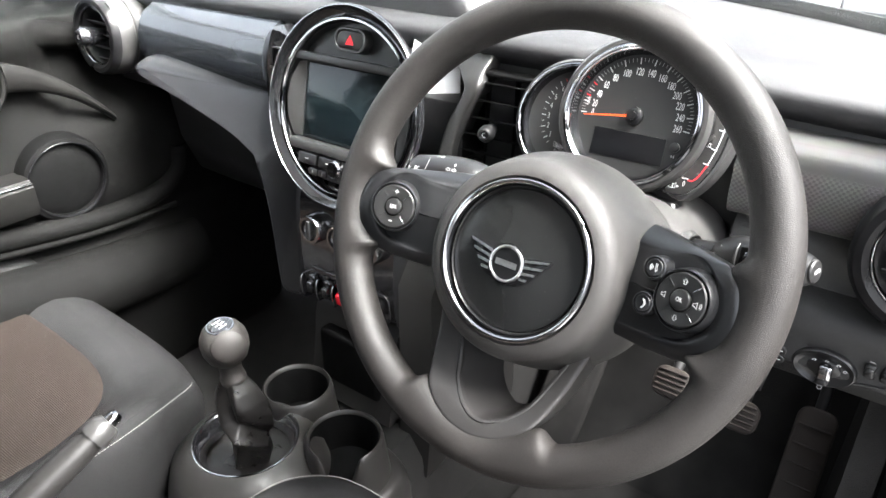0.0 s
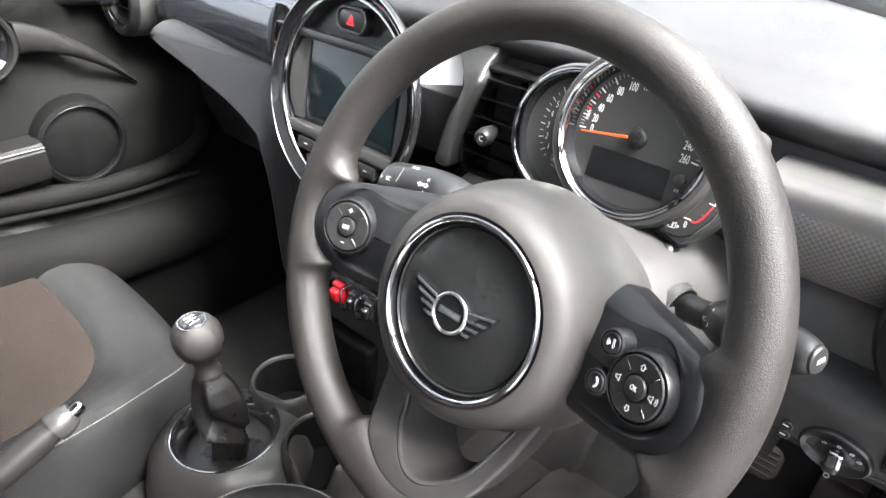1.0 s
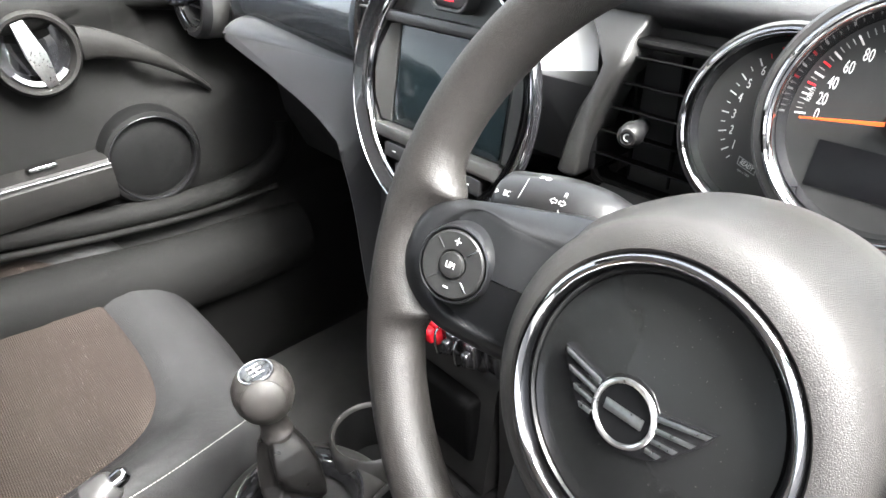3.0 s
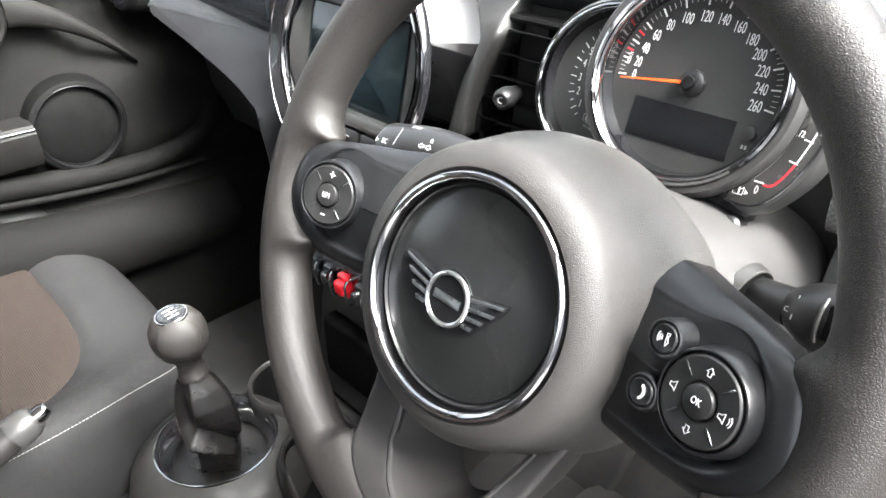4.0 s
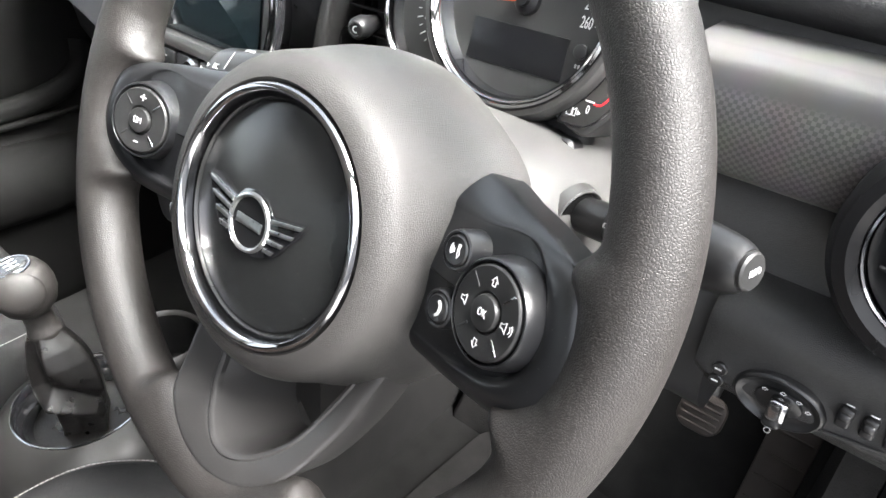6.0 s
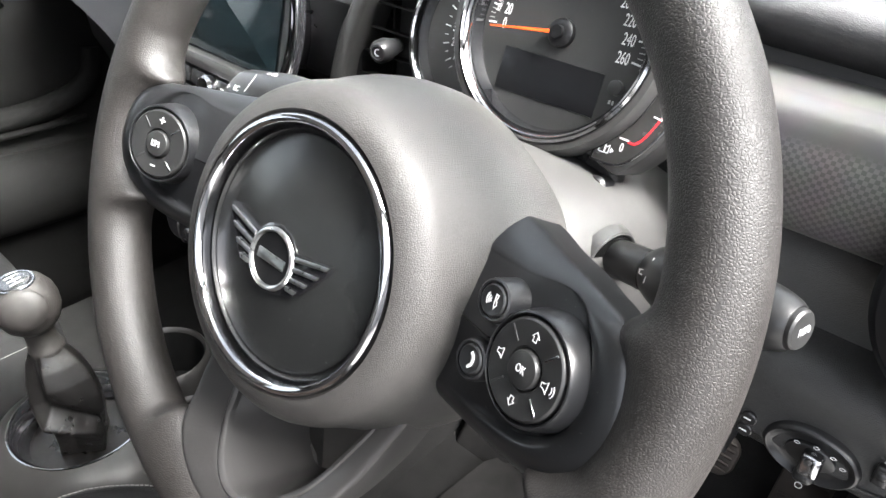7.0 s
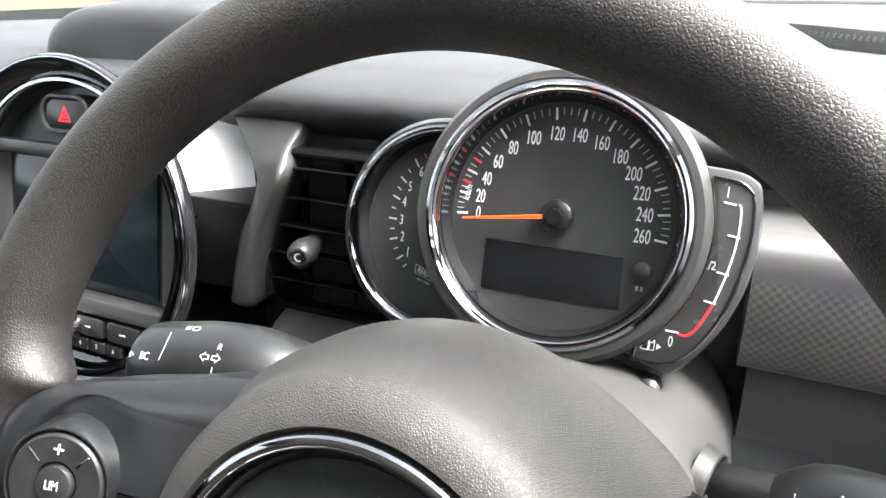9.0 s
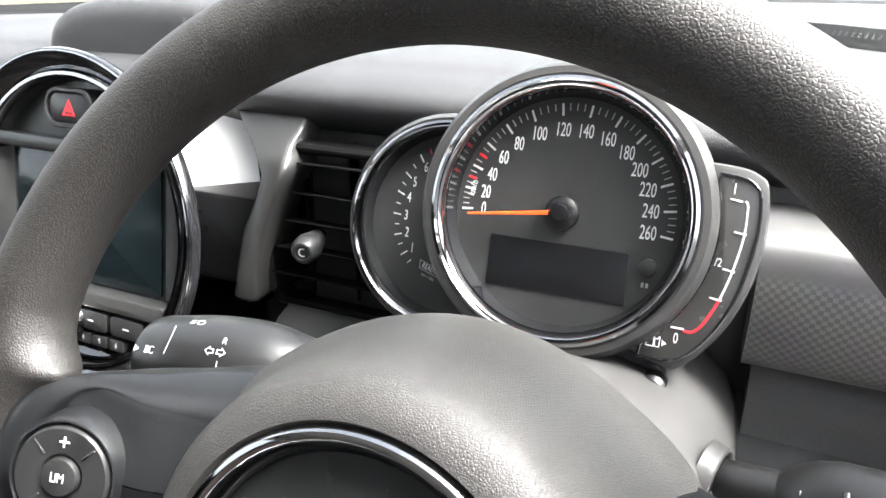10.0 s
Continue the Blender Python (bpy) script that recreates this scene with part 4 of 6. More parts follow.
def build_gauges():
    g = thing("instrument_cluster", GAUGE_POSE, "round speedometer with rev counter and fuel gauge on the column", "gauges")
    # speedometer
    sp = part("speedometer", lathe([(0.0, -0.045), (0.060, -0.045), (0.067, -0.030), (0.0690, -0.006), (0.0685, 0.0035), (0.0655, 0.0075), (0.0625, 0.0078), (0.0600, 0.0060)], 96), GAUGEGREY, g, "dark grey round speedometer housing")
    part("chrome_bezel", lathe([(0.0615, 0.0068), (0.0612, 0.0088), (0.0596, 0.0095), (0.0586, 0.0082), (0.0578, 0.0086), (0.0566, 0.0074), (0.0556, 0.0048), (0.0552, 0.0)], 96), BEZEL, sp, "stepped chrome bezel")
    part("inner_wall", lathe([(0.0553, 0.004), (0.0545, -0.002), (0.0535, -0.0058)], 96), PIANO, sp)
    face = part("dial_face", lathe([(0.0550, -0.0068), (0.0550, -0.0060), (0.0, -0.0060)], 96), GAUGE, sp, "charcoal dial with white figures")
    z = -0.00585
    marks = [185.0, 173.0, 160.0, 145.5, 131.0, 115.0, 98.0, 82.0, 66.0, 50.5, 36.0, 22.0, 8.0, -6.0]
    ang = lambda v: radians(np.interp(v, range(0, 261, 20), marks))
    for v in range(0, 261, 5):
        a = ang(v)
        big = v % 20 == 0
        red = v in (30, 50)
        r1, r0 = 0.0508, (0.0452 if big else 0.0474)
        wd = 0.0010 if big else 0.0005
        if red:
            r0, wd = 0.0462, 0.0011
        part("tick", moved(rbox(r1 - r0, wd, 0.0002, 0.00005), pose((r0 + r1) / 2 * math.cos(a), (r0 + r1) / 2 * math.sin(a), z, 0, 0, math.degrees(a))), REDPRINT if red else PRINT if big else DIMPRINT, face)
        if big:
            rr = 0.0383 + 0.0014 * abs(math.cos(a))
            lettering("figure", str(v), 0.0092, PRINT, pose(rr * math.cos(a), rr * math.sin(a), z), face, 0.54)
    lettering("unit", "km/h", 0.0048, PRINT, pose(-0.0462, 0.0062, z, 0, 0, 82), face, 0.8)
    part("display_window", moved(prism([(-0.0335, -0.0148), (0.0330, -0.0145), (0.0338, -0.0385), (-0.0335, -0.0395)], 0, 0.0008, 0.0003), pose(0.0, 0, -0.0061)), LCD, face, "dark unlit information display")
    part("trip_button", moved(lathe([(0.0042, 0.0), (0.0042, 0.003), (0.0034, 0.0036), (0.0, 0.0036)], 24), pose(0.0420, -0.0195, -0.006)), BUTTON, face)
    for i in range(2):
        part("print_bar", moved(rbox(0.0012, 0.0022, 0.0002, 0.00005), pose(0.0405 + 0.002 * i, -0.0275, z)), DIMPRINT, face)
    hub = part("needle_hub", moved(lathe([(0.0080, 0.0), (0.0078, 0.0035), (0.0062, 0.0050), (0.0038, 0.0056), (0.0036, 0.0085), (0.0, 0.0090)], 40), pose(0, 0, -0.006)), RINGBLACK, face)
    a = radians(188.0)
    part("needle", moved(loft([[(0.006, -0.0011, 0), (0.006, 0.0011, 0), (0.006, 0.0009, 0.0012), (0.006, -0.0009, 0.0012)], [(0.0460, -0.0005, 0), (0.0460, 0.0005, 0), (0.0460, 0.0004, 0.0009), (0.0460, -0.0004, 0.0009)]]), pose(0, 0, -0.0012, 0, 0, math.degrees(a))), ORANGE, hub, "orange pointer")
    # rev counter, set back on the passenger's side
    m = pose(-0.066, -0.0155, -0.0265)
    rv = part("rev_counter", moved(lathe([(0.0, -0.04), (0.050, -0.04), (0.0585, -0.02), (0.0595, -0.004), (0.0590, 0.003), (0.0565, 0.006), (0.0540, 0.005)], 80), m), GAUGEGREY, g, "dark grey round rev counter housing")
    part("chrome_bezel", moved(lathe([(0.0552, 0.0052), (0.0550, 0.0070), (0.0536, 0.0076), (0.0526, 0.0066), (0.0519, 0.0069), (0.0508, 0.0055), (0.0500, 0.0)], 80), m), BEZEL, rv, "stepped chrome bezel")
    part("inner_wall", moved(lathe([(0.0502, 0.003), (0.0495, -0.002), (0.0488, -0.0055)], 80), m), PIANO, rv)
    rf = part("dial_face", moved(lathe([(0.050, -0.0066), (0.050, -0.0058), (0.0, -0.0058)], 80), m), GAUGE, rv)
    z = -0.0056
    rev_at = lambda v: (radians(np.interp(v, [0, 1, 2, 3, 4, 5, 6, 7], [236, 216.5, 197, 177.3, 157.5, 141, 123.5, 106])), np.interp(v, [0, 1, 2, 3, 4, 5, 6, 7], [0.0330, 0.0330, 0.0332, 0.0337, 0.0354, 0.0378, 0.0405, 0.0435]))
    for k in range(1, 15):
        v = k / 2
        a, rm = rev_at(v)
        whole = k % 2 == 0
        long = 0.0024 if whole else 0.0014
        part("tick", moved(rbox(2 * long, 0.0008 if whole else 0.0005, 0.0002, 0.00005), m @ pose(rm * math.cos(a), rm * math.sin(a), z, 0, 0, math.degrees(a))), REDPRINT if v > 6.2 else PRINT, rf)
        if whole and 1 <= v <= 6:
            rn = rm - 0.0056
            lettering("figure", str(k // 2), 0.0078, PRINT, m @ pose(rn * math.cos(a), rn * math.sin(a), z), rf, 0.62)
    outline_mark("ready_frame", [(-0.0062, 0.0046), (0.0062, 0.0006), (0.0062, -0.0044), (-0.0062, -0.0004)], 0.0004, DIMPRINT, m @ pose(-0.0100, -0.0262, z), rf)
    lettering("caption", "READY", 0.0042, PRINT, m @ pose(-0.0100, -0.0261, z, 0, 0, -18), rf, 0.72)
    lettering("caption", "rpm x 1000", 0.0022, DIMPRINT, m @ pose(-0.0106, -0.0308, z, 0, 0, -18), rf, 0.8)
    # fuel gauge crescent
    def arc(r, a0, a1, n):
        return [(r * math.cos(radians(a0 + (a1 - a0) * i / n)), r * math.sin(radians(a0 + (a1 - a0) * i / n))) for i in range(n + 1)]
    poly = arc(0.0600, -60, 26, 20) + smooth([(0.0620, 0.0300), (0.0740, 0.0290), (0.0810, 0.0265), (0.0852, 0.0215), (0.0872, 0.0030), (0.0855, -0.0170), (0.0795, -0.0360), (0.0710, -0.0505), (0.0625, -0.0605), (0.0560, -0.0625), (0.0400, -0.0570)], 3, False)
    fu = part("fuel_gauge", moved(prism(poly, -0.03, 0.0035, 0.003), pose(0, 0, -0.004)), GAUGEGREY, g, "grey crescent-shaped fuel gauge housing")
    win = arc(0.0692, -50, 18, 16) + smooth([(0.0665, 0.0250), (0.0745, 0.0240), (0.0795, 0.0215), (0.0822, 0.0165), (0.0832, 0.0010), (0.0800, -0.0220), (0.0735, -0.0395), (0.0655, -0.0515), (0.0575, -0.0570), (0.0440, -0.0575)], 3, False)
    fw = part("fuel_window", moved(prism(win, -0.004, 0.0001, 0.0003), pose(0, 0, 0)), FUELLENS, fu, "smoked lens over the fuel scale")
    part("window_edge", frame_plate(inset(win, -0.0011), inset(win, 0.0002), -0.004, 0.0007, 0.0003), PIANO, fu, "fine black edge round the lens")
    z = 0.0002
    def line(name, pts, wd, mt):
        part(name, moved(tube([(x, y, 0) for x, y in smooth(pts, 5, False)], wd, 6, flat=0.3), pose(0, 0, z)), mt, fw)
    line("scale_line", [(0.0770, 0.0150), (0.0782, 0.0125), (0.0785, 0.0), (0.0765, -0.0146), (0.0735, -0.0270)], 0.00045, PRINT)
    line("reserve_line", [(0.0735, -0.0270), (0.0690, -0.0380), (0.0650, -0.0432), (0.0610, -0.0436)], 0.0006, REDPRINT)
    for x, y in ((0.0730, 0.0150), (0.0765, 0.0015), (0.0745, -0.0146), (0.0712, -0.0275)):
        part("tick", rbox(0.0050, 0.0008, 0.0002, 0.00005, pose(x + 0.0005, y, z, 0, 0, -8)), PRINT, fw)
    lettering("figure", "1", 0.0066, PRINT, pose(0.0722, 0.0195, z), fw, 0.7)
    lettering("figure", "1/2", 0.0052, PRINT, pose(0.0695, -0.0120, z), fw, 0.75)
    lettering("figure", "0", 0.0068, PRINT, pose(0.0585, -0.0475, z), fw, 0.62)
    part("zero_tick", rbox(0.0055, 0.0009, 0.0002, 0.00005, pose(0.0585, -0.0428, z)), PRINT, fw)
    outline_mark("pump_mark", [(-0.0022, 0.003), (0.0014, 0.003), (0.0014, -0.003), (-0.0022, -0.003)], 0.0005, PRINT, pose(0.0485, -0.0500, z), fw)
    outline_mark("pump_hose", [(0.0014, 0.001), (0.0026, 0.001), (0.0032, 0.002), (0.0038, 0.002), (0.0038, -0.0028), (0.0014, -0.0028)], 0.0004, PRINT, pose(0.0485, -0.0500, z), fw)
    mark("pump_arrow", [(0.0046, 0.0008), (0.0066, -0.0006), (0.0046, -0.002)], PRINT, pose(0.0485, -0.0500, z), fw)
    # bracket foot below the pod
    part("mounting_foot", rbox(0.07, 0.03, 0.02, 0.006, pose(0.02, -0.062, -0.035)), MATT, g)
    part("screw_cap", moved(lathe([(0.006, 0), (0.006, 0.012), (0.004, 0.014), (0, 0.014)], 20), pose(0.052, -0.0715, -0.012)), SATIN, g)
    return g


instrument_cluster = build_gauges()


def build_column():
    c = thing("steering_column", None, "grey plastic steering column shroud behind the wheel", "steering column")
    secs = []
    for y, hw, zt, zb in ((0.035, 0.066, 0.612, 0.545), (0.05, 0.076, 0.622, 0.535), (0.075, 0.086, 0.627, 0.52), (0.105, 0.094, 0.626, 0.50), (0.135, 0.098, 0.622, 0.485), (0.165, 0.100, 0.612, 0.47), (0.20, 0.100, 0.600, 0.46), (0.235, 0.100, 0.595, 0.455)):
        cz, hh = (zt + zb) / 2, (zt - zb) / 2
        secs.append([(x, y, z) for x, z in superellipse(hw, hh, 44, 2.8, 0.0, cz)])
    part("shroud", loft(secs), TRIMGREY, c, "matt grey two-piece shroud", sharp=50)
    for s in (-1, 1):
        at = pose(s * 0.0902, 0.113, 0.588, 0, 90 * s, -15 * s)
        part("stalk_socket", moved(lathe([(0.0200, -0.006), (0.0186, 0.0002), (0.0176, 0.0008), (0.0168, 0.0004), (0.0160, -0.0010), (0.0150, -0.0020)], 40), at), GAUGEGREY, c, "grey lip of the stalk opening")
        # no hole is cut: a near-black disc paints the opening's shade
        part("socket_shade_disc", moved(lathe([(0.0162, -0.003), (0.0158, 0.0003), (0.0, 0.0003)], 40), at), SPEAKER, c, "near-black disc painting the shade of the stalk opening")
    return c


steering_column = build_column()


def build_stalks():
    # indicator stalk on the passenger's side: a flattened paddle
    a = thing("indicator_stalk", None, "black indicator stalk with white printed symbols", "stalk", "column stalks")
    pts = [(-0.062, 0.118, 0.600), (-0.078, 0.110, 0.602), (-0.088, 0.102, 0.604), (-0.098, 0.094, 0.606), (-0.112, 0.088, 0.608), (-0.130, 0.084, 0.609), (-0.150, 0.081, 0.608), (-0.165, 0.080, 0.607), (-0.1675, 0.080, 0.607)]
    rad = [0.008, 0.010, 0.0155, 0.0205, 0.0230, 0.0228, 0.0212, 0.0192, 0.0145]
    sm, sr = smooth(pts, 4, False), [v[0] for v in smooth([(r,) for r in rad], 4, False)]
    part("lever", tube(sm, sr, 28, flat=1.0), SATIN, a)
    def on_lever(t, ang, lift=0.0003):
        """A pose on the lever's surface: x along the lever towards the column."""
        i = min(int(t * (len(sm) - 1)), len(sm) - 2)
        p, q = Vector(sm[i]), Vector(sm[i + 1])
        ax = (p - q).normalized()
        side = ax.cross(Vector((0, 0, 1))).normalized()
        if side.y > 0:
            side = -side
        up = ax.cross(side)
        up = up if up.z > 0 else -up
        nrm = (math.cos(radians(ang)) * side + math.sin(radians(ang)) * up).normalized()
        yy = nrm.cross(ax)
        return Matrix(((ax.x, yy.x, nrm.x, 0), (ax.y, yy.y, nrm.y, 0), (ax.z, yy.z, nrm.z, 0), (0, 0, 0, 1))), p + nrm * (sr[i] + lift)
    def at(t, ang):
        r, p = on_lever(t, ang)
        return Matrix.Translation(p) @ r
    lettering("caption", "BC", 0.0052, PRINT, at(0.80, 41), a, 0.8)
    outline_mark("bc_arrow", [(-0.0013, 0.0016), (0.0013, 0.0), (-0.0013, -0.0016)], 0.00035, PRINT, at(0.85, 41), a)
    lettering("caption", "R", 0.0044, PRINT, at(0.575, 61), a, 0.9)
    lettering("caption", "L", 0.0044, PRINT, at(0.575, 34), a, 0.9)
    outline_mark("left_arrow", arrow(0.0025, 90), 0.0004, PRINT, at(0.595, 48), a)
    outline_mark("right_arrow", arrow(0.0025, -90), 0.0004, PRINT, at(0.565, 48), a)
    lettering("caption", "P", 0.0046, PRINT, at(0.56, 18), a, 0.9)
    outline_mark("park_arrow", [(-0.0012, 0.0), (0.0012, 0.0), (0.0, 0.0018)], 0.0004, PRINT, at(0.60, 19), a)
    outline_mark("beam_mark", rounded(0.0040, 0.0032, 0.0015), 0.0004, PRINT, at(0.665, 84), a)
    for k in range(3):
        part("beam_ray", moved(rbox(0.0024, 0.0004, 0.0003, 0.0001, pose(-0.0042, 0.0011 * (k - 1), 0)), at(0.665, 84)), PRINT, a)
    part("seam", moved(rbox(0.0004, 0.014, 0.0004, 0.0001), at(0.725, 56)), DIMPRINT, a)
    # wiper stalk
    b = thing("wiper_stalk", None, "black wiper stalk with a knurled ring and end button", "stalk", "column stalks")
    p0, p1, p2, p3 = (0.082, 0.118, 0.590), (0.113, 0.109, 0.597), (0.147, 0.098, 0.6075), (0.1815, 0.0878, 0.6160)
    part("rod", tube([p0, p1], [0.0095, 0.0105], 24), LEVER, b)
    part("lever", tube(smooth([p1, (0.1245, 0.106, 0.6005), p2, (0.1705, 0.0910, 0.6133), p3], 3, False), [0.0105, 0.0124, 0.0146, 0.0167, 0.0178, 0.0176, 0.0170, 0.0162, 0.0151, 0.0139, 0.0126, 0.0112, 0.0094], 28), LEVER, b)
    m = between(p3, tuple(np.array(p3) + (np.array(p3) - np.array(p2))))
    part("end_button", moved(lathe([(0.0089, -0.001), (0.0086, 0.0018), (0.0076, 0.0027), (0.0, 0.0030)], 32), m), BUTTON, b)
    ax = (Vector(p3) - Vector(p2)).normalized()
    capm = m @ pose(0, 0, 0.0031)
    r = capm.to_3x3()
    # upright lettering on the end button
    upv = Vector((0, 0, 1)) - ax * ax.z
    upv.normalize()
    rgt = upv.cross(ax)
    mm = Matrix(((rgt.x, upv.x, ax.x, 0), (rgt.y, upv.y, ax.y, 0), (rgt.z, upv.z, ax.z, 0), (0, 0, 0, 1)))
    lettering("caption", "AUTO", 0.0046, PRINT, Matrix.Translation(Vector(p3) + ax * 0.0032) @ mm, b, 0.62)
    side = Vector((0, -1, 0)) - ax * (-ax.y)
    side.normalize()
    girth = lambda t: np.interp(t, [0, 0.08, 0.16, 0.25, 0.42, 0.6, 0.8, 1.0], [0.0105, 0.0124, 0.0146, 0.0170, 0.0174, 0.0157, 0.0128, 0.0094])
    def on_rod(t, ang, lift=0.0004):
        p = Vector(p1).lerp(Vector(p3), t)
        nrm = (math.cos(radians(ang)) * side + math.sin(radians(ang)) * upv).normalized()
        yy = nrm.cross(ax)
        return Matrix.Translation(p + nrm * (girth(t) + lift)) @ Matrix(((ax.x, yy.x, nrm.x, 0), (ax.y, yy.y, nrm.y, 0), (ax.z, yy.z, nrm.z, 0), (0, 0, 0, 1)))
    part("scale_line", moved(rbox(0.0005, 0.0125, 0.0004, 0.0001), on_rod(0.130, 34, 0.0008)), PRINT, b)
    for k, sign in enumerate(("1x", "O", "I", "II")):
        lettering("caption", sign, 0.0030, PRINT, on_rod(0.158, 14 + 13 * k, 0.0008), b, 0.8)
    outline_mark("wiper_mark", [(-0.0018, 0.0014), (0.0018, 0.0018), (0.0018, -0.0014), (-0.0018, -0.0008)], 0.0004, PRINT, on_rod(0.075, 26, 0.0012), b)
    outline_mark("washer_mark", [(-0.0018, 0.0014), (0.0018, 0.0018), (0.0018, -0.0014), (-0.0018, -0.0008)], 0.0004, PRINT, on_rod(0.50, 72), b)
    lettering("caption", "AUTO", 0.0038, DIMPRINT, on_rod(0.78, 56), b, 0.75)
    # thumb wheel in its window
    part("window_edge", moved(tube(smooth([(-0.0005, -0.0105, -0.003), (0.0, -0.005, 0.0002), (0.0, 0.005, 0.0002), (-0.0005, 0.0105, -0.003)], 5, False), 0.0011, 10), on_rod(0.330, 28)), GAUGEGREY, b)
    wd = part("wheel_window", moved(rbox(0.0150, 0.0170, 0.0030, 0.0012, pose(0, 0, -0.0024)), on_rod(0.470, 28)), SPEAKER, b, "dark window of the thumb wheel")
    part("thumb_wheel", moved(lathe([(0.0, -0.0040), (0.0072, -0.0040), (0.0080, -0.0030), (0.0080, 0.0030), (0.0072, 0.0040), (0.0, 0.0040)], 28), on_rod(0.470, 28) @ pose(0, 0, -0.0058, 0, 90, 0)), PIANO, wd)


build_stalks()


# ---- vents, centre display and switches ----
FACE = lambda x, y, z, el=0.0, az=0.0: pose(x, y, z, 90 - el, 0, az)  # local z towards the rear of the car, y up


def build_round_vent(m, label, r=0.062, drum=0.0):
    v = thing("air_vent", m, label, "air vent", "air vents")
    part("outer_ring", lathe([(r + 0.010, -0.02), (r + 0.010, 0.004), (r + 0.006, 0.010), (r, 0.011), (r - 0.005, 0.007), (r - 0.008, -0.006), (r - 0.008, -0.02)], 72), RINGBLACK, v, "black outer ring")
    if drum:
        part("drum", lathe([(r + 0.0102, -0.002), (r + 0.0115, -0.006), (r + 0.0122, -0.026), (r + 0.0108, -0.0275), (r + 0.0108, -0.0290), (r + 0.0124, -0.0305), (r + 0.0124, -drum)], 72), GAUGEGREY, v, "satin grey drum with a fine groove")
    part("chrome_ring", lathe([(r - 0.0052, 0.0065), (r - 0.0060, 0.0076), (r - 0.0070, 0.0066), (r - 0.0074, 0.003)], 72), DARKCHROME, v, "thin bright ring")
    part("barrel", lathe([(r - 0.0082, 0.003), (r - 0.012, -0.012), (r - 0.018, -0.035), (0.0, -0.036)], 56), MATT, v)
    for k in range(-2, 3):
        y = k * 0.0185
        hw = math.sqrt(max((r - 0.011) ** 2 - y * y, 0.0001))
        part("slat", moved(rbox(2 * hw, 0.016, 0.0016, 0.0006), pose(0, y, -0.008, 62)), MATT, v)
    part("upright", rbox(0.004, 0.10, 0.004, 0.001, pose(0.006, 0.0, -0.016)), SATIN, v)
    kn = part("knob", moved(lathe([(0.0, -0.012), (0.009, -0.012), (0.0120, 0.002), (0.0150, 0.014), (0.0145, 0.026), (0.0105, 0.0345), (0.0075, 0.0360), (0.0070, 0.0335), (0.0, 0.0335)], 36), pose(0, 0, 0)), PIANO, v, "glossy black rounded vent knob")
    part("knob_mark", moved(lathe([(0.0022, 0), (0.0022, 0.0003), (0.0032, 0.0003), (0.0032, 0)], 14, 60, 300), pose(0, 0, 0.0336)), PRINT, kn)
    return v


build_round_vent(FACE(0.258, 0.172, 0.609, 6, 0), "round black air vent at the driver's end of the dashboard", 0.052)
build_round_vent(FACE(-0.885, 0.183, 0.636, 4, 0), "round black air vent at the passenger's end of the dashboard", 0.050, 0.075)


def build_centre_vent():
    v = thing("air_vent", Matrix(), "black slatted air vent with a black knob beside the gauges", "air vent", "air vents")
    outer = [(-0.238, 0.562), (-0.236, 0.575), (-0.230, 0.595), (-0.221, 0.619), (-0.210, 0.638), (-0.2018, 0.656), (-0.2025, 0.664), (-0.207, 0.680), (-0.213, 0.692), (-0.219, 0.715), (-0.190, 0.720), (-0.158, 0.715), (-0.161, 0.695), (-0.174, 0.679), (-0.181, 0.664), (-0.189, 0.648), (-0.198, 0.631), (-0.204, 0.617), (-0.211, 0.598), (-0.216, 0.579), (-0.219, 0.562)]
    stand = Matrix(((1, 0, 0, 0), (0, 0, -1, 0.245), (0, 1, 0, 0), (0, 0, 0, 1)))
    trim = moved(prism(smooth(outer, 3), 0.0, 0.036, 0.0035), stand)
    for q in trim.verts:
        lean = 0.9 * max(0.0, q.co.z - 0.662)  # leans forward and outward as it rises under the dash
        q.co += Vector((-0.8 * lean, lean, -0.3 * lean))
    part("side_trim", trim, VENTGREY, v, "satin grey side trim with an elbow", sharp=55)
    part("housing", moved(frame_plate(rounded(0.124, 0.122, 0.008, -0.158, 0.614), rounded(0.110, 0.110, 0.006, -0.158, 0.614), 0, 0.016, 0.002), stand), SPEAKER, v)
    for k in range(5):
        z = 0.579 + 0.0205 * k
        part("slat", moved(rbox(0.112 - 0.008 * k, 0.019, 0.0015, 0.0006), pose(-0.158 + 0.004 * k, 0.232, z, -16)), SPEAKER, v)
    for x in (-0.190, -0.153, -0.118):
        part("upright", rbox(0.0022, 0.012, 0.112, 0.0006, pose(x, 0.2465, 0.562)), SPEAKER, v)
    kn = part("knob", moved(lathe([(0.0, -0.018), (0.0055, -0.018), (0.0075, -0.004), (0.0092, 0.004), (0.0090, 0.012), (0.0065, 0.0165), (0.0050, 0.0170), (0.0046, 0.0155), (0.0, 0.0155)], 32), FACE(-0.1685, 0.212, 0.6140, 4, 16)), SATIN, v, "black rounded vent knob")
    part("knob_mark", moved(lathe([(0.0020, 0), (0.0020, 0.0003), (0.0029, 0.0003), (0.0029, 0)], 14, 60, 300), FACE(-0.1685, 0.212, 0.6140, 4, 16) @ pose(0, 0, 0.0156)), PRINT, kn)


build_centre_vent()


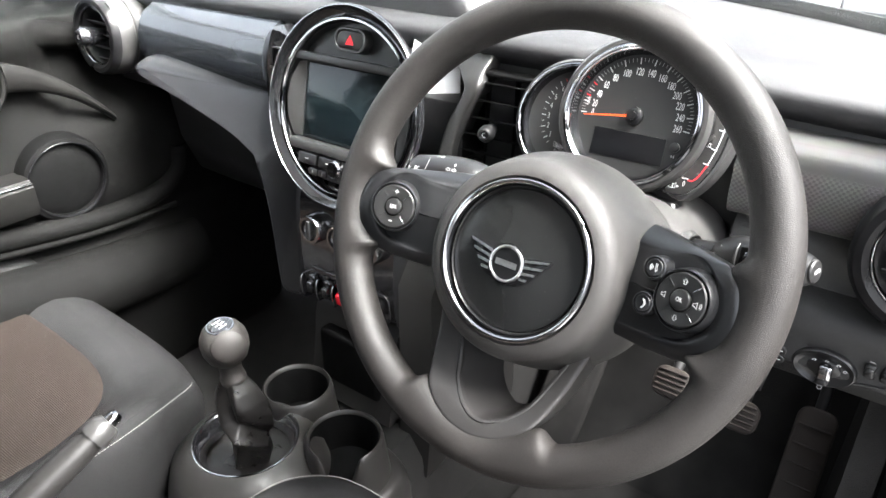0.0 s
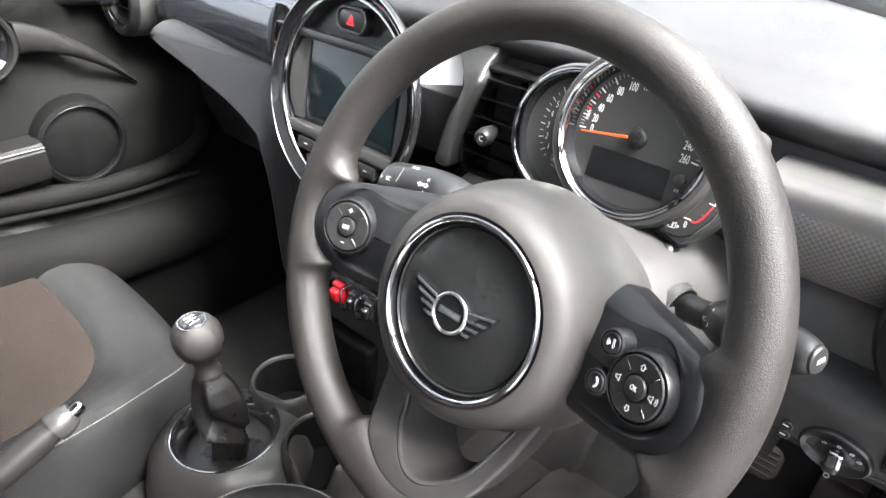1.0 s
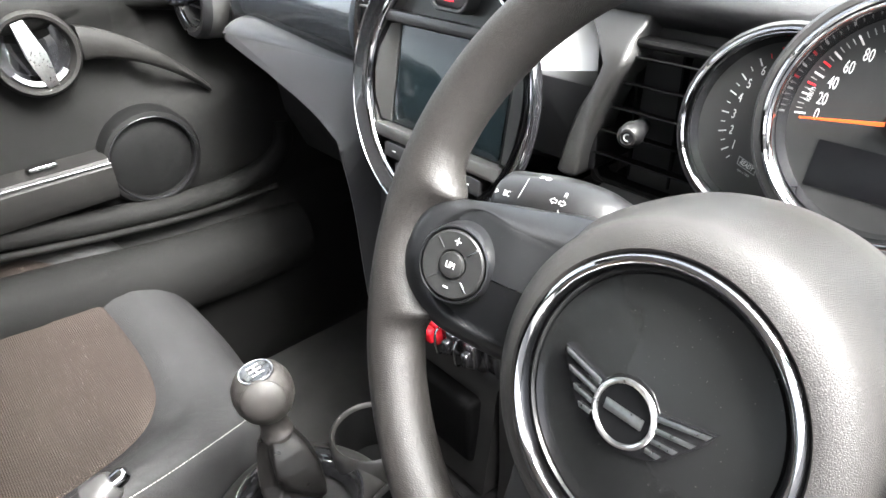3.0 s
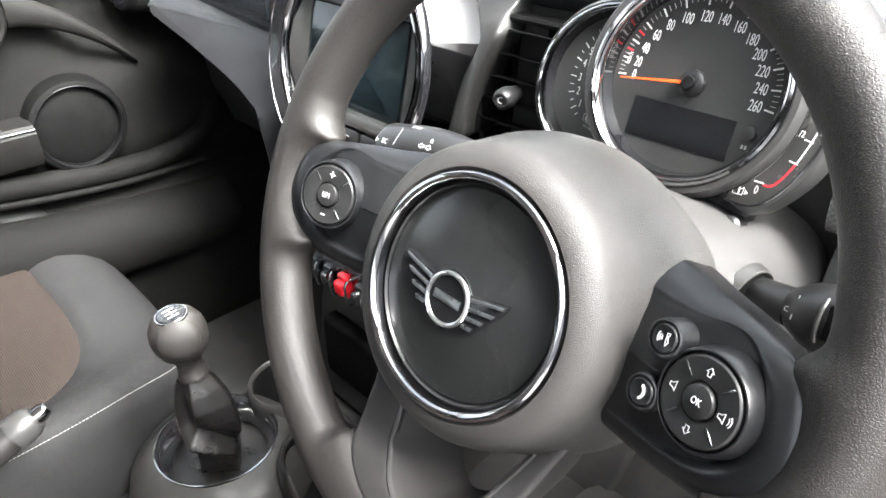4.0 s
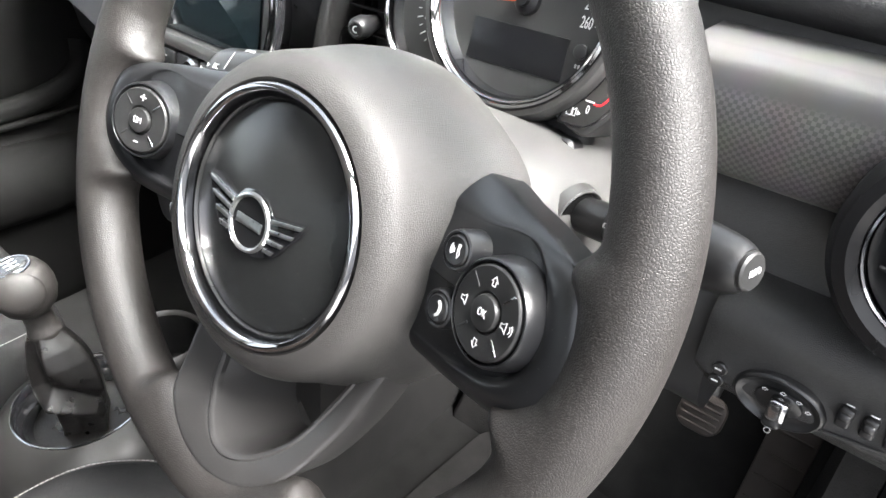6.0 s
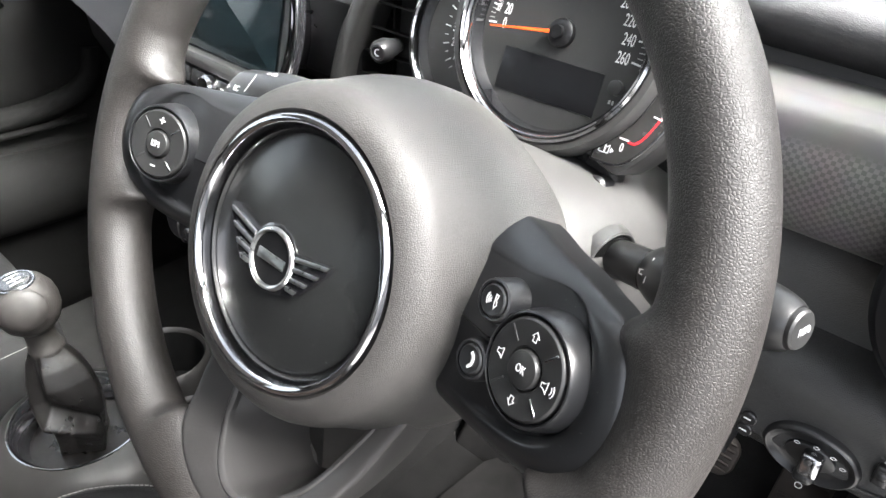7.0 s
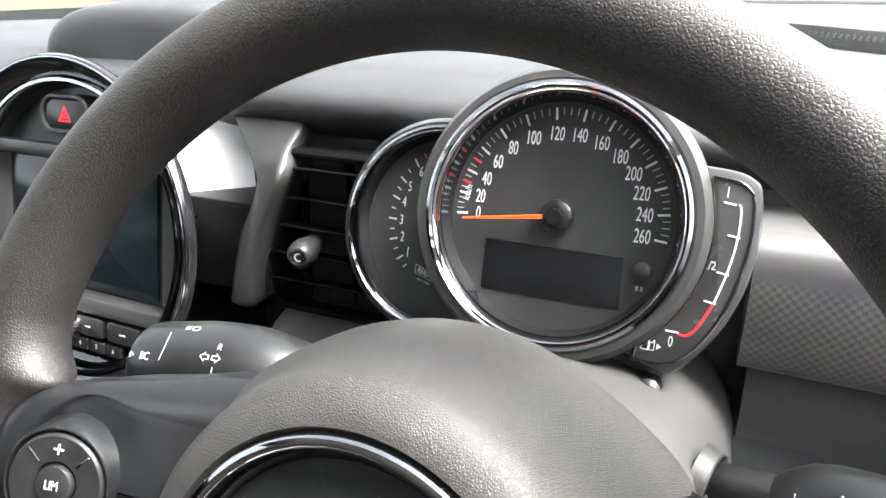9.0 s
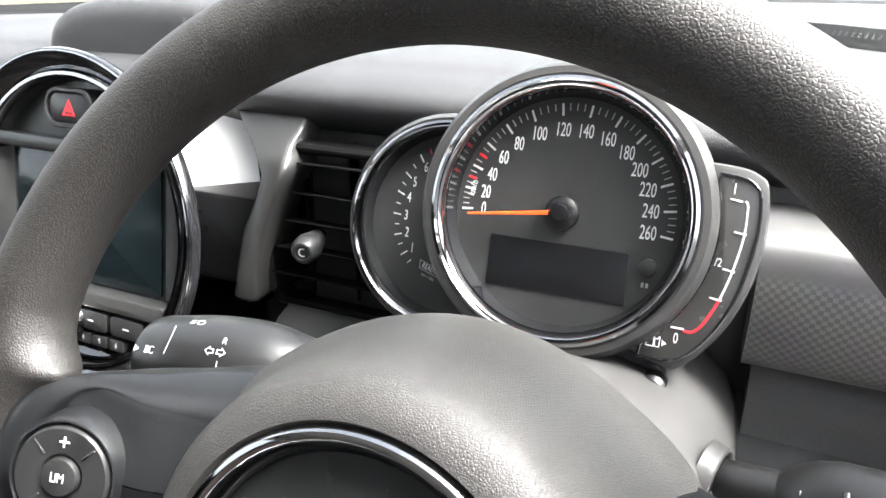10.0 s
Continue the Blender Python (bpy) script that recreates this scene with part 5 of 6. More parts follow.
def build_display():
    m = FACE(-0.3650, 0.190, 0.6075, 13)
    d = thing("centre_display", m, "large round display binnacle with chrome ring and dark screen", "display")
    R = 0.1092
    part("housing", lathe([(R - 0.030, -0.055), (R - 0.008, -0.016), (R + 0.008, -0.004), (R + 0.0155, 0.002), (R + 0.0162, 0.0065), (R + 0.0150, 0.0092), (R + 0.0132, 0.0098), (R + 0.0112, 0.0090), (R + 0.0060, 0.0050), (R + 0.0010, 0.0015), (R - 0.001, -0.004)], 96), PIANO, d, "glossy black dished outer ring")
    part("chrome_ring", lathe([(R + 0.001, 0.002), (R - 0.0002, 0.0042), (R - 0.0026, 0.0042), (R - 0.0042, 0.002), (R - 0.0045, -0.004)], 96), CHROME, d, "bright chrome ring")
    part("outer_line", lathe([(R + 0.0126, 0.0094), (R + 0.0131, 0.0104), (R + 0.0139, 0.0103), (R + 0.0144, 0.0092)], 96), DARKCHROME, d, "fine outer bright line")
    part("back_plate", lathe([(R - 0.0035, -0.003), (R - 0.006, -0.013), (0.0, -0.013)], 80), SATIN, d)
    # side fillets, screen and cross bars
    part("screen", prism(rounded(0.152, 0.096, 0.003, 0.0, 0.002), -0.0125, -0.0105, 0.0006), SCREEN, d, "dark unlit screen")
    part("top_bar", prism(rounded(0.180, 0.010, 0.002, 0.0, 0.056), -0.0125, 0.000, 0.001), SATIN, d)
    part("bottom_bar", prism(rounded(0.180, 0.013, 0.003, 0.0, -0.055), -0.0125, 0.002, 0.002), GAUGEGREY, d)
    for s in (-1, 1):
        ar = [(s * 0.0795, 0.050)] + [(s * 0.1012 * math.cos(radians(a)), 0.1012 * math.sin(radians(a))) for a in (28, 14, 0, -14, -27)] + [(s * 0.0795, -0.047)]
        fil = prism(ar, -0.0135, -0.001, 0.001)
        for q in fil.verts:
            if q.co.z > -0.01:
                q.co.z -= 0.010 * max(0.0, 1 - (abs(q.co.x) - 0.0795) / 0.022)
        part("side_fillet", fil, GAUGEGREY, d, "grey curved fillet beside the screen")
    for i in range(4):
        x = -0.054 + 0.036 * i
        part("radio_button", prism(rounded(0.032, 0.015, 0.003, x, -0.0715), -0.0125, 0.0015, 0.001), SATIN, d)
        part("print_bar", prism(rounded(0.006, 0.0012, 0.0004, x, -0.0715), 0.0012, 0.0018, 0.0001), PRINT, d)
    part("volume_knob", moved(lathe([(0.012, -0.0125), (0.0115, 0.008), (0.009, 0.011), (0.004, 0.0115), (0.0, 0.0115)], 36), pose(0.0, -0.074, 0.0)), DARKCHROME, d, "ribbed metal volume knob")
    for i in range(6):
        x = -0.043 + 0.0172 * i
        part("number_key", prism(rounded(0.016, 0.009, 0.002, x, -0.0865), -0.0125, 0.0006, 0.0008), SATIN, d)
    for i, t in enumerate("123456"):
        lettering("figure", t, 0.0056, DIMPRINT, pose(-0.043 + 0.0172 * i, -0.0865, 0.0008), d, 0.8)
    hz = part("hazard_button", prism(rounded(0.042, 0.021, 0.0095, 0.0, 0.0835), -0.0125, 0.0012, 0.0015), SATIN, d, "rounded hazard light button")
    part("hazard_frame", frame_plate(rounded(0.050, 0.029, 0.0135, 0.0, 0.0835), rounded(0.0425, 0.0215, 0.0098, 0.0, 0.0835), -0.0125, 0.0025, 0.001), SATIN, d)
    tri = [(-0.0068, -0.0046), (0.0068, -0.0046), (0.0, 0.0074)]
    outline_mark("hazard_mark", tri, 0.0016, REDPRINT, pose(0, 0.0825, 0.0012), hz)
    outline_mark("hazard_mark", inset(tri, 0.0026), 0.0009, REDPRINT, pose(0, 0.0825, 0.0012), hz)
    return d


centre_display = build_display()


def build_gloss_flank():
    """Glossy panel between the display and the driver's vent, its white reflection painted as a pale colour, and the
    slim vents at the display's other side.
    """
    m = Matrix(((1, 0, 0, 0), (0, 0, -1, 0.245), (0, 1, 0, 0), (0, 0, 0, 1)))
    rows = []
    for t in np.linspace(0, 1, 10):
        x = -0.292 + 0.090 * t
        rows.append([(x, 0.220 + 0.80 * (x + 0.292) + 0.35 * (z - 0.637) - 0.003 * math.sin(math.pi * t), z) for z in np.linspace(0.634, 0.705, 12)])
    rows = [r + [(x, 0.330, z) for x, y, z in reversed(r)] for r in rows]
    p = part("gloss_flank", loft(rows), REFLECTLACQUER)
    tagged(p, "glossy panel between display and vent, its white reflection put into the colour", "trim panel")
    b = part("flank_block", prism(rounded(0.076, 0.070, 0.006, 0, 0), -0.03, 0.022, 0.003), RINGBLACK)
    b.matrix_world = m @ pose(-0.248, 0.600, 0.0, 0, 0, 0)
    tagged(b, "matt black block below the glossy panel", "trim block")
    v = thing("air_vent", Matrix(), "narrow curved black vent beside the display", "air vent", "air vents")
    arc = []
    for a in np.linspace(150, 205, 16):
        c, s = math.cos(radians(a)), math.sin(radians(a))
        arc.append([(-0.350 + r * c, yy, 0.606 + r * s) for r, yy in ((0.134, 0.215), (0.158, 0.208), (0.164, 0.200), (0.169, 0.206), (0.169, 0.25), (0.134, 0.25))])
    part("surround", loft(arc), PIANO, v)
    for a in (157, 168, 180, 194):
        c, s = math.cos(radians(a)), math.sin(radians(a))
        part("slat", moved(rbox(0.024, 0.014, 0.002, 0.0006), pose(-0.350 + 0.146 * c, 0.207, 0.606 + 0.146 * s, -14, 0, 0)), GAUGEGREY, v)
    part("knob", moved(lathe([(0.006, -0.01), (0.0075, 0.004), (0.0065, 0.010), (0.0, 0.011)], 24), FACE(-0.350 + 0.146 * math.cos(radians(186)), 0.203, 0.606 + 0.146 * math.sin(radians(186)))), GAUGEGREY, v, "grey vent knob")


build_gloss_flank()


def build_stack():
    s = thing("centre_stack", Matrix(), "black centre stack with climate dials and toggle switches", "centre stack")
    prof = smooth([(0.20, 0.52), (0.17, 0.50), (0.163, 0.45), (0.160, 0.40), (0.166, 0.34), (0.19, 0.325)], 4, False)
    part("body", loft([[(x, y, z) for y, z in prof + [(0.34, 0.325), (0.34, 0.52)]] for x in (-0.432, -0.42, -0.28, -0.268)]), PIANO, s, "glossy black panel")
    for x in (-0.400, -0.350, -0.300):
        dl = part("climate_dial", moved(lathe([(0.020, 0.0), (0.020, 0.012), (0.018, 0.016), (0.015, 0.016), (0.0145, 0.012), (0.0, 0.012)], 40), FACE(x, 0.163, 0.448, 4)), DARKCHROME, s, "round climate dial with bright ring")
        part("dial_grip", moved(rbox(0.006, 0.028, 0.010, 0.0025), FACE(x, 0.163, 0.448, 4) @ pose(0, 0, 0.010)), SATIN, dl)
    part("toggle_plate", moved(prism(rounded(0.15, 0.046, 0.012), 0, 0.004, 0.0015), FACE(-0.350, 0.1635, 0.362, -4)), PIANO, s)
    for i in range(5):
        x = -0.408 + 0.029 * i
        red = i == 2
        part("toggle_switch", moved(joined(rbox(0.013 if not red else 0.018, 0.030, 0.010, 0.003), rbox(0.010 if not red else 0.016, 0.018, 0.018, 0.004)), FACE(x, 0.1605, 0.360, -4)), REDLAMP if red else PIANO, s, "red start toggle" if red else "glossy black toggle switch")
        part("toggle_bracket", moved(tube(smooth([(-0.0125, -0.016, 0), (-0.0125, -0.014, 0.016), (-0.0125, 0.014, 0.016), (-0.0125, 0.016, 0)], 4, False), 0.0014, 10), FACE(x, 0.1605, 0.360, -4)), DARKCHROME, s)
    # legs of the stack running down to the tunnel
    prof = smooth([(0.20, 0.33), (0.175, 0.31), (0.165, 0.25), (0.15, 0.17)], 3, False)
    part("lower_cover", loft([[(x, y, z) for y, z in prof + [(0.34, 0.15), (0.34, 0.33)]] for x in (-0.428, -0.275)]), CONSOLE, s, "grey-brown lower cover")
    # solid near-black block stands in for the shade of a storage recess
    part("recess_shade_block", rbox(0.11, 0.03, 0.09, 0.008, pose(-0.35, 0.166, 0.20)), SPEAKER, s)
    part("side_cover", loft([[(x, y, z) for y, z in ((0.20, 0.44), (0.17, 0.40), (0.17, 0.2), (0.16, 0.1), (0.40, 0.1), (0.40, 0.44))] for x in (-0.268, -0.235, -0.215)]), CONSOLE, s)
    return s


build_stack()


def build_light_switch():
    s = thing("light_switch", FACE(0.2065, 0.1700, 0.4905, -3), "rotary headlight switch with chrome grip in a round dish", "light switch")
    part("dish", moved(lathe([(0.0262, -0.008), (0.0256, 0.0012), (0.0246, 0.0030), (0.0234, 0.0036), (0.0222, 0.0030), (0.0205, 0.0012), (0.0170, 0.0002), (0.0, 0.0)], 64), Matrix.Diagonal((1, 0.70, 1, 1))), SATIN, s, "dark round dish")
    dial = part("dial", moved(lathe([(0.0135, 0.0), (0.0130, 0.0022), (0.0118, 0.0028), (0.0, 0.0030)], 48), Matrix.Diagonal((1, 0.62, 1, 1))), SATIN, s)
    for x, z in ((-0.0085, 0.0070), (0.0010, 0.0095), (0.0100, 0.0085), (0.0160, 0.0045)):
        mark = [(-0.0016, 0.0006), (0.0002, 0.0012), (0.0018, 0.0), (0.0002, -0.0012), (-0.0016, -0.0006)]
        outline_mark("lamp_mark", mark, 0.0004, PRINT, pose(x, z, 0.0034, 0, 0, 10), dial)
    part("grip", moved(rbox(0.0112, 0.0140, 0.0130, 0.0030), pose(0.002, -0.0005, 0.0005, -12, 0, 4)), DARKCHROME, dial, "worn chrome grip")
    cap = part("grip_end", moved(rbox(0.0106, 0.0070, 0.0120, 0.0028), pose(0.0015, -0.0090, 0.0022, -12, 0, 4)), SATIN, dial, "dark end of the grip")
    part("pointer_ring", moved(lathe([(0.0016, 0), (0.0016, 0.0003), (0.0020, 0.0003), (0.0020, 0)], 16), pose(0.0015, -0.0112, 0.0142, -12)), DIMPRINT, cap)
    for x in (-0.0358, ):
        for y in (0.0030, -0.0065):
            b = part("panel_button", moved(lathe([(0.0046, -0.003), (0.0046, 0.0016), (0.0040, 0.0022), (0.0, 0.0018)], 28), pose(x + 0.0005, y, 0.0)), SATIN, s, "small round push button")
            part("print_bar", rbox(0.0042, 0.0011, 0.0003, 0.0001, pose(x, y, 0.0019)), PRINT, b)
    for x in (0.0320, 0.0440, 0.0560):
        b = part("push_button", moved(joined(rbox(0.0074, 0.0125, 0.0060, 0.0016, pose(0, 0, 0)), rbox(0.0066, 0.0055, 0.0080, 0.0022, pose(0, 0.001, 0))), pose(x, 0.0118, -0.0022, -8)), SATIN, s, "small dark push button")
        part("print_bar", rbox(0.0042, 0.0009, 0.0003, 0.0001, pose(x, 0.0205, 0.0002)), PRINT, b)
    part("trim_edge", tube(smooth([(0.021, -0.0060, 0.0020), (0.038, -0.0020, 0.0020), (0.062, 0.0022, 0.0020)], 6, False), 0.0009, 8), GAUGEGREY, s, "raised edge below the buttons")



build_light_switch()


# ---- console, lever, seats, pedals and door ----
def build_console():
    c = thing("centre_console", Matrix(), "dark plastic centre console with gear gaiter and two cup holders", "centre console")
    # body: an outline that widens round the gaiter and narrows to the cup holders
    low = [(-0.435, -0.02), (-0.428, 0.05), (-0.415, 0.12), (-0.36, 0.135), (-0.28, 0.125), (-0.205, 0.10), (-0.195, 0.04), (-0.225, -0.02), (-0.262, -0.07), (-0.295, -0.105), (-0.345, -0.122), (-0.40, -0.112), (-0.43, -0.07)]
    o = smooth(low, 6)
    cx, cy = -0.34, -0.005
    f = lambda k, z: [(cx + (x - cx) * k, cy + (y - cy) * k, z) for x, y in o]
    part("body", loft([f(1.05, 0.10), f(1.04, 0.145), f(1.01, 0.168), f(0.97, 0.177), f(0.93, 0.179)]), CONSOLE, c, "grey-brown plastic console body", sharp=60)
    # raised collar round the gaiter
    g = pose(-0.361, -0.024, 0.205) @ Matrix.Diagonal((1.06, 1.06, 1, 1))
    part("gaiter_collar", moved(lathe([(0.100, -0.05), (0.097, -0.025), (0.090, 0.004), (0.078, 0.021), (0.068, 0.030), (0.0625, 0.0325), (0.0600, 0.0310)], 72), g), CONSOLE, c, "rounded console collar")
    part("gaiter_line", moved(lathe([(0.0626, 0.0318), (0.0620, 0.0336), (0.0608, 0.0338), (0.0600, 0.0325)], 72), g), DARKCHROME, c, "thin bright line round the gaiter")
    part("gaiter_ring", moved(lathe([(0.0604, 0.0328), (0.0590, 0.0322), (0.0545, 0.0250), (0.0500, 0.0150), (0.0480, 0.008)], 72), g), PIANO, c, "glossy black ring")
    part("gaiter_base", moved(lathe([(0.0510, 0.004), (0.044, 0.006), (0.036, 0.008), (0.024, 0.009), (0.0, 0.009)], 48), g), BOOT, c, "black leatherette inside the ring")
    # cup holders
    for x, y, r, h in ((-0.377, 0.079, 0.043, 0.247), (-0.262, 0.049, 0.045, 0.242)):
        rings = []
        n = 48
        for rr, z in ((r + 0.016, 0.150), (r + 0.011, 0.19), (r + 0.006, h - 0.012), (r + 0.0035, h - 0.002), (r + 0.0015, h), (r - 0.0005, h - 0.002), (r - 0.0012, h - 0.006)):
            ring = []
            for i in range(n):
                a = 2 * math.pi * i / n
                dip = 0.0
                if y < 0.06:
                    da = abs(((math.degrees(a) - 305 + 180) % 360) - 180)
                    dip = 0.040 * (1 / (1 + math.exp((da - 24) / 3)))
                zz = z - dip if z > 0.21 else z
                ring.append((x + rr * math.cos(a), y + rr * math.sin(a), zz))
            rings.append(ring)
        part("cup_holder", loft(rings, caps=(False, False)), CONSOLE, c, "round cup holder")
        # the well's inner shade is painted by a near-black liner colour
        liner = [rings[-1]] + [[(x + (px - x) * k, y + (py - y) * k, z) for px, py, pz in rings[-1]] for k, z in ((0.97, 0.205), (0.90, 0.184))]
        part("shaded_cup_liner", loft(liner, caps=(False, True)), SPEAKER, c, "cup holder well with its shade put into a near-black colour")
    return c


build_console()


def build_gear_lever():
    g = thing("gear_lever", Matrix(), "gear lever with round grey knob and leatherette gaiter", "gear lever")
    base, top = Vector((-0.357, -0.026, 0.209)), Vector((-0.352, -0.034, 0.349))
    # gaiter: four-cornered and narrow at the foot, full in the middle, with one long slanting crease
    rings = []
    waist = [(0.0, 0.0240), (0.15, 0.0250), (0.3, 0.0278), (0.45, 0.0302), (0.6, 0.0308), (0.74, 0.0285), (0.86, 0.0232), (0.94, 0.0172), (1.0, 0.0138)]
    for k in range(110):
        t = k / 109
        c = base.lerp(top, t) + Vector((0.010 * math.sin(math.pi * t), 0.002 * math.sin(math.pi * t), 0))
        hw = np.interp(t, [q[0] for q in waist], [q[1] for q in waist])
        env = math.sin(math.pi * t) ** 0.7
        slant = np.interp(t, [0.0, 0.28, 0.36, 0.62, 0.8, 1.0], [8, 6, -4, -98, -118, -130])
        back = np.interp(t, [0.0, 0.3, 0.7, 1.0], [140, 150, 205, 215])
        ring = []
        for i in range(120):
            a = 360 * i / 120
            square = 1 - abs(math.sin(radians(2 * (a - 10 - 35 * t))))
            near = abs((a - slant + 180) % 360 - 180)
            far = abs((a - back + 180) % 360 - 180)
            under = (a - slant + 180) % 360 - 180
            crease = max(0.0, 1 - near / (20 if under > 0 else 50))
            dent = math.exp(-((under - 38) / 20) ** 2) * (1 if 0.2 < t < 0.95 else 0.6)
            fold = 0.82 + 0.34 * (1 - 0.6 * t) * square ** 1.3 + env * (0.34 * crease ** 1.2 - 0.22 * dent + 0.16 * max(0.0, 1 - far / 36) ** 1.4)
            ring.append((c.x + hw * fold * math.cos(radians(a)), c.y + hw * fold * math.sin(radians(a)), c.z - 0.005 * env * crease))
        rings.append(ring)
    part("gaiter", loft(rings, caps=(False, True)), BOOT, g, "creased black leatherette gaiter", sharp=70)
    part("neck", moved(lathe([(0.0148, -0.006), (0.0152, -0.002), (0.0146, 0.001), (0.0130, 0.003), (0.0128, 0.020), (0.0150, 0.034)], 36), between(tuple(top - Vector((0, 0, 0.002))), (-0.352, -0.040, 0.42))), KNOB, g, "short grey neck")
    ax = (Vector((-0.352, -0.042, 0.43)) - top).normalized()
    kc = Vector((-0.3495, -0.0390, 0.3990))
    km = between(tuple(kc), tuple(kc + ax))
    kn = part("knob", moved(lathe([(0.0120, -0.0285), (0.0165, -0.0255), (0.0225, -0.0185), (0.0262, -0.0085), (0.0270, 0.0), (0.0258, 0.0090), (0.0215, 0.0175), (0.0165, 0.0222), (0.0150, 0.0228), (0.0142, 0.0222), (0.0, 0.0232)], 56), km), KNOB, g, "round soft-grey gear knob")
    part("cap_ring", moved(lathe([(0.0158, 0.0222), (0.0152, 0.0238), (0.0138, 0.0238), (0.0132, 0.0228)], 48), km), DARKCHROME, kn)
    cap = part("cap", moved(lathe([(0.0136, 0.0225), (0.0120, 0.0242), (0.0, 0.0252)], 40), km), PIANO, kn, "black cap with the shift pattern")
    for x, y, w, h in ((-0.006, 0, 0.0011, 0.011), (0.0, 0, 0.0011, 0.011), (0.006, 0, 0.0011, 0.011), (0, 0, 0.012, 0.0011)):
        part("shift_line", moved(rbox(w, h, 0.0003, 0.0001), km @ pose(x, y, 0.0251, 0, 0, 0)), PRINT, cap)
    side = between(tuple(kc), (0.02, -0.20, 0.50))
    part("side_disc", moved(lathe([(0.0198, 0.0178), (0.0196, 0.0200), (0.0180, 0.0222), (0.0120, 0.0256), (0.0, 0.0272)], 40), side), KNOB, kn, "raised round side disc")


build_gear_lever()


def build_handbrake():
    h = thing("handbrake", Matrix(), "grey handbrake lever with chrome push button", "handbrake")
    a, b = Vector((-0.384, -0.178, 0.352)), Vector((-0.405, -0.42, 0.245))
    d = (a - b).normalized()
    part("grip", tube([tuple(a.lerp(b, t)) for t in np.linspace(0, 1, 12)], [0.0120, 0.0150, 0.0158, 0.0160, 0.0162, 0.0164, 0.0166, 0.0166, 0.0168, 0.017, 0.017, 0.017], 28), CONSOLE, h, "grey-brown grip")
    part("collar", tube([tuple(a - d * 0.010), tuple(a - d * 0.004), tuple(a + d * 0.006), tuple(a + d * 0.012)], [0.0166, 0.0164, 0.0150, 0.0110], 28), GAUGEGREY, h)
    part("button", tube([tuple(a + d * 0.008), tuple(a + d * 0.020), tuple(a + d * 0.024)], [0.0078, 0.0076, 0.0050], 24), CHROME, h, "chrome release button")
    part("foot", rbox(0.07, 0.16, 0.10, 0.02, pose(-0.41, -0.46, 0.15)), CONSOLE, h)


build_handbrake()


def build_controller():
    c = thing("media_controller", pose(-0.346, -0.160, 0.178, 8, 0, 0), "round media controller knob with buttons on the console", "controller")
    part("plate", prism(rounded(0.085, 0.14, 0.03, 0.0, -0.03), -0.07, 0.0, 0.006), SATIN, c)
    part("button_ring", lathe([(0.034, -0.002), (0.034, 0.004), (0.030, 0.006), (0.023, 0.004), (0.022, 0.0)], 48), GAUGEGREY, c)
    part("knob", lathe([(0.020, 0.0), (0.0195, 0.016), (0.017, 0.019), (0.0, 0.0195)], 48), SATIN, c)
    part("knob_ring", lathe([(0.0200, 0.013), (0.0206, 0.016), (0.0180, 0.0195), (0.0165, 0.0185)], 48), CHROME, c, "bright ring")
    part("cap", lathe([(0.0166, 0.0188), (0.0, 0.0196)], 40), SILVER, c)
    for i in range(4):
        a = radians(30 + 40 * i)
        part("button", moved(rbox(0.012, 0.010, 0.004, 0.0015), pose(0.041 * math.cos(a), 0.041 * math.sin(a), -0.001, 0, 0, math.degrees(a) - 90)), GAUGEGREY, c)


build_controller()


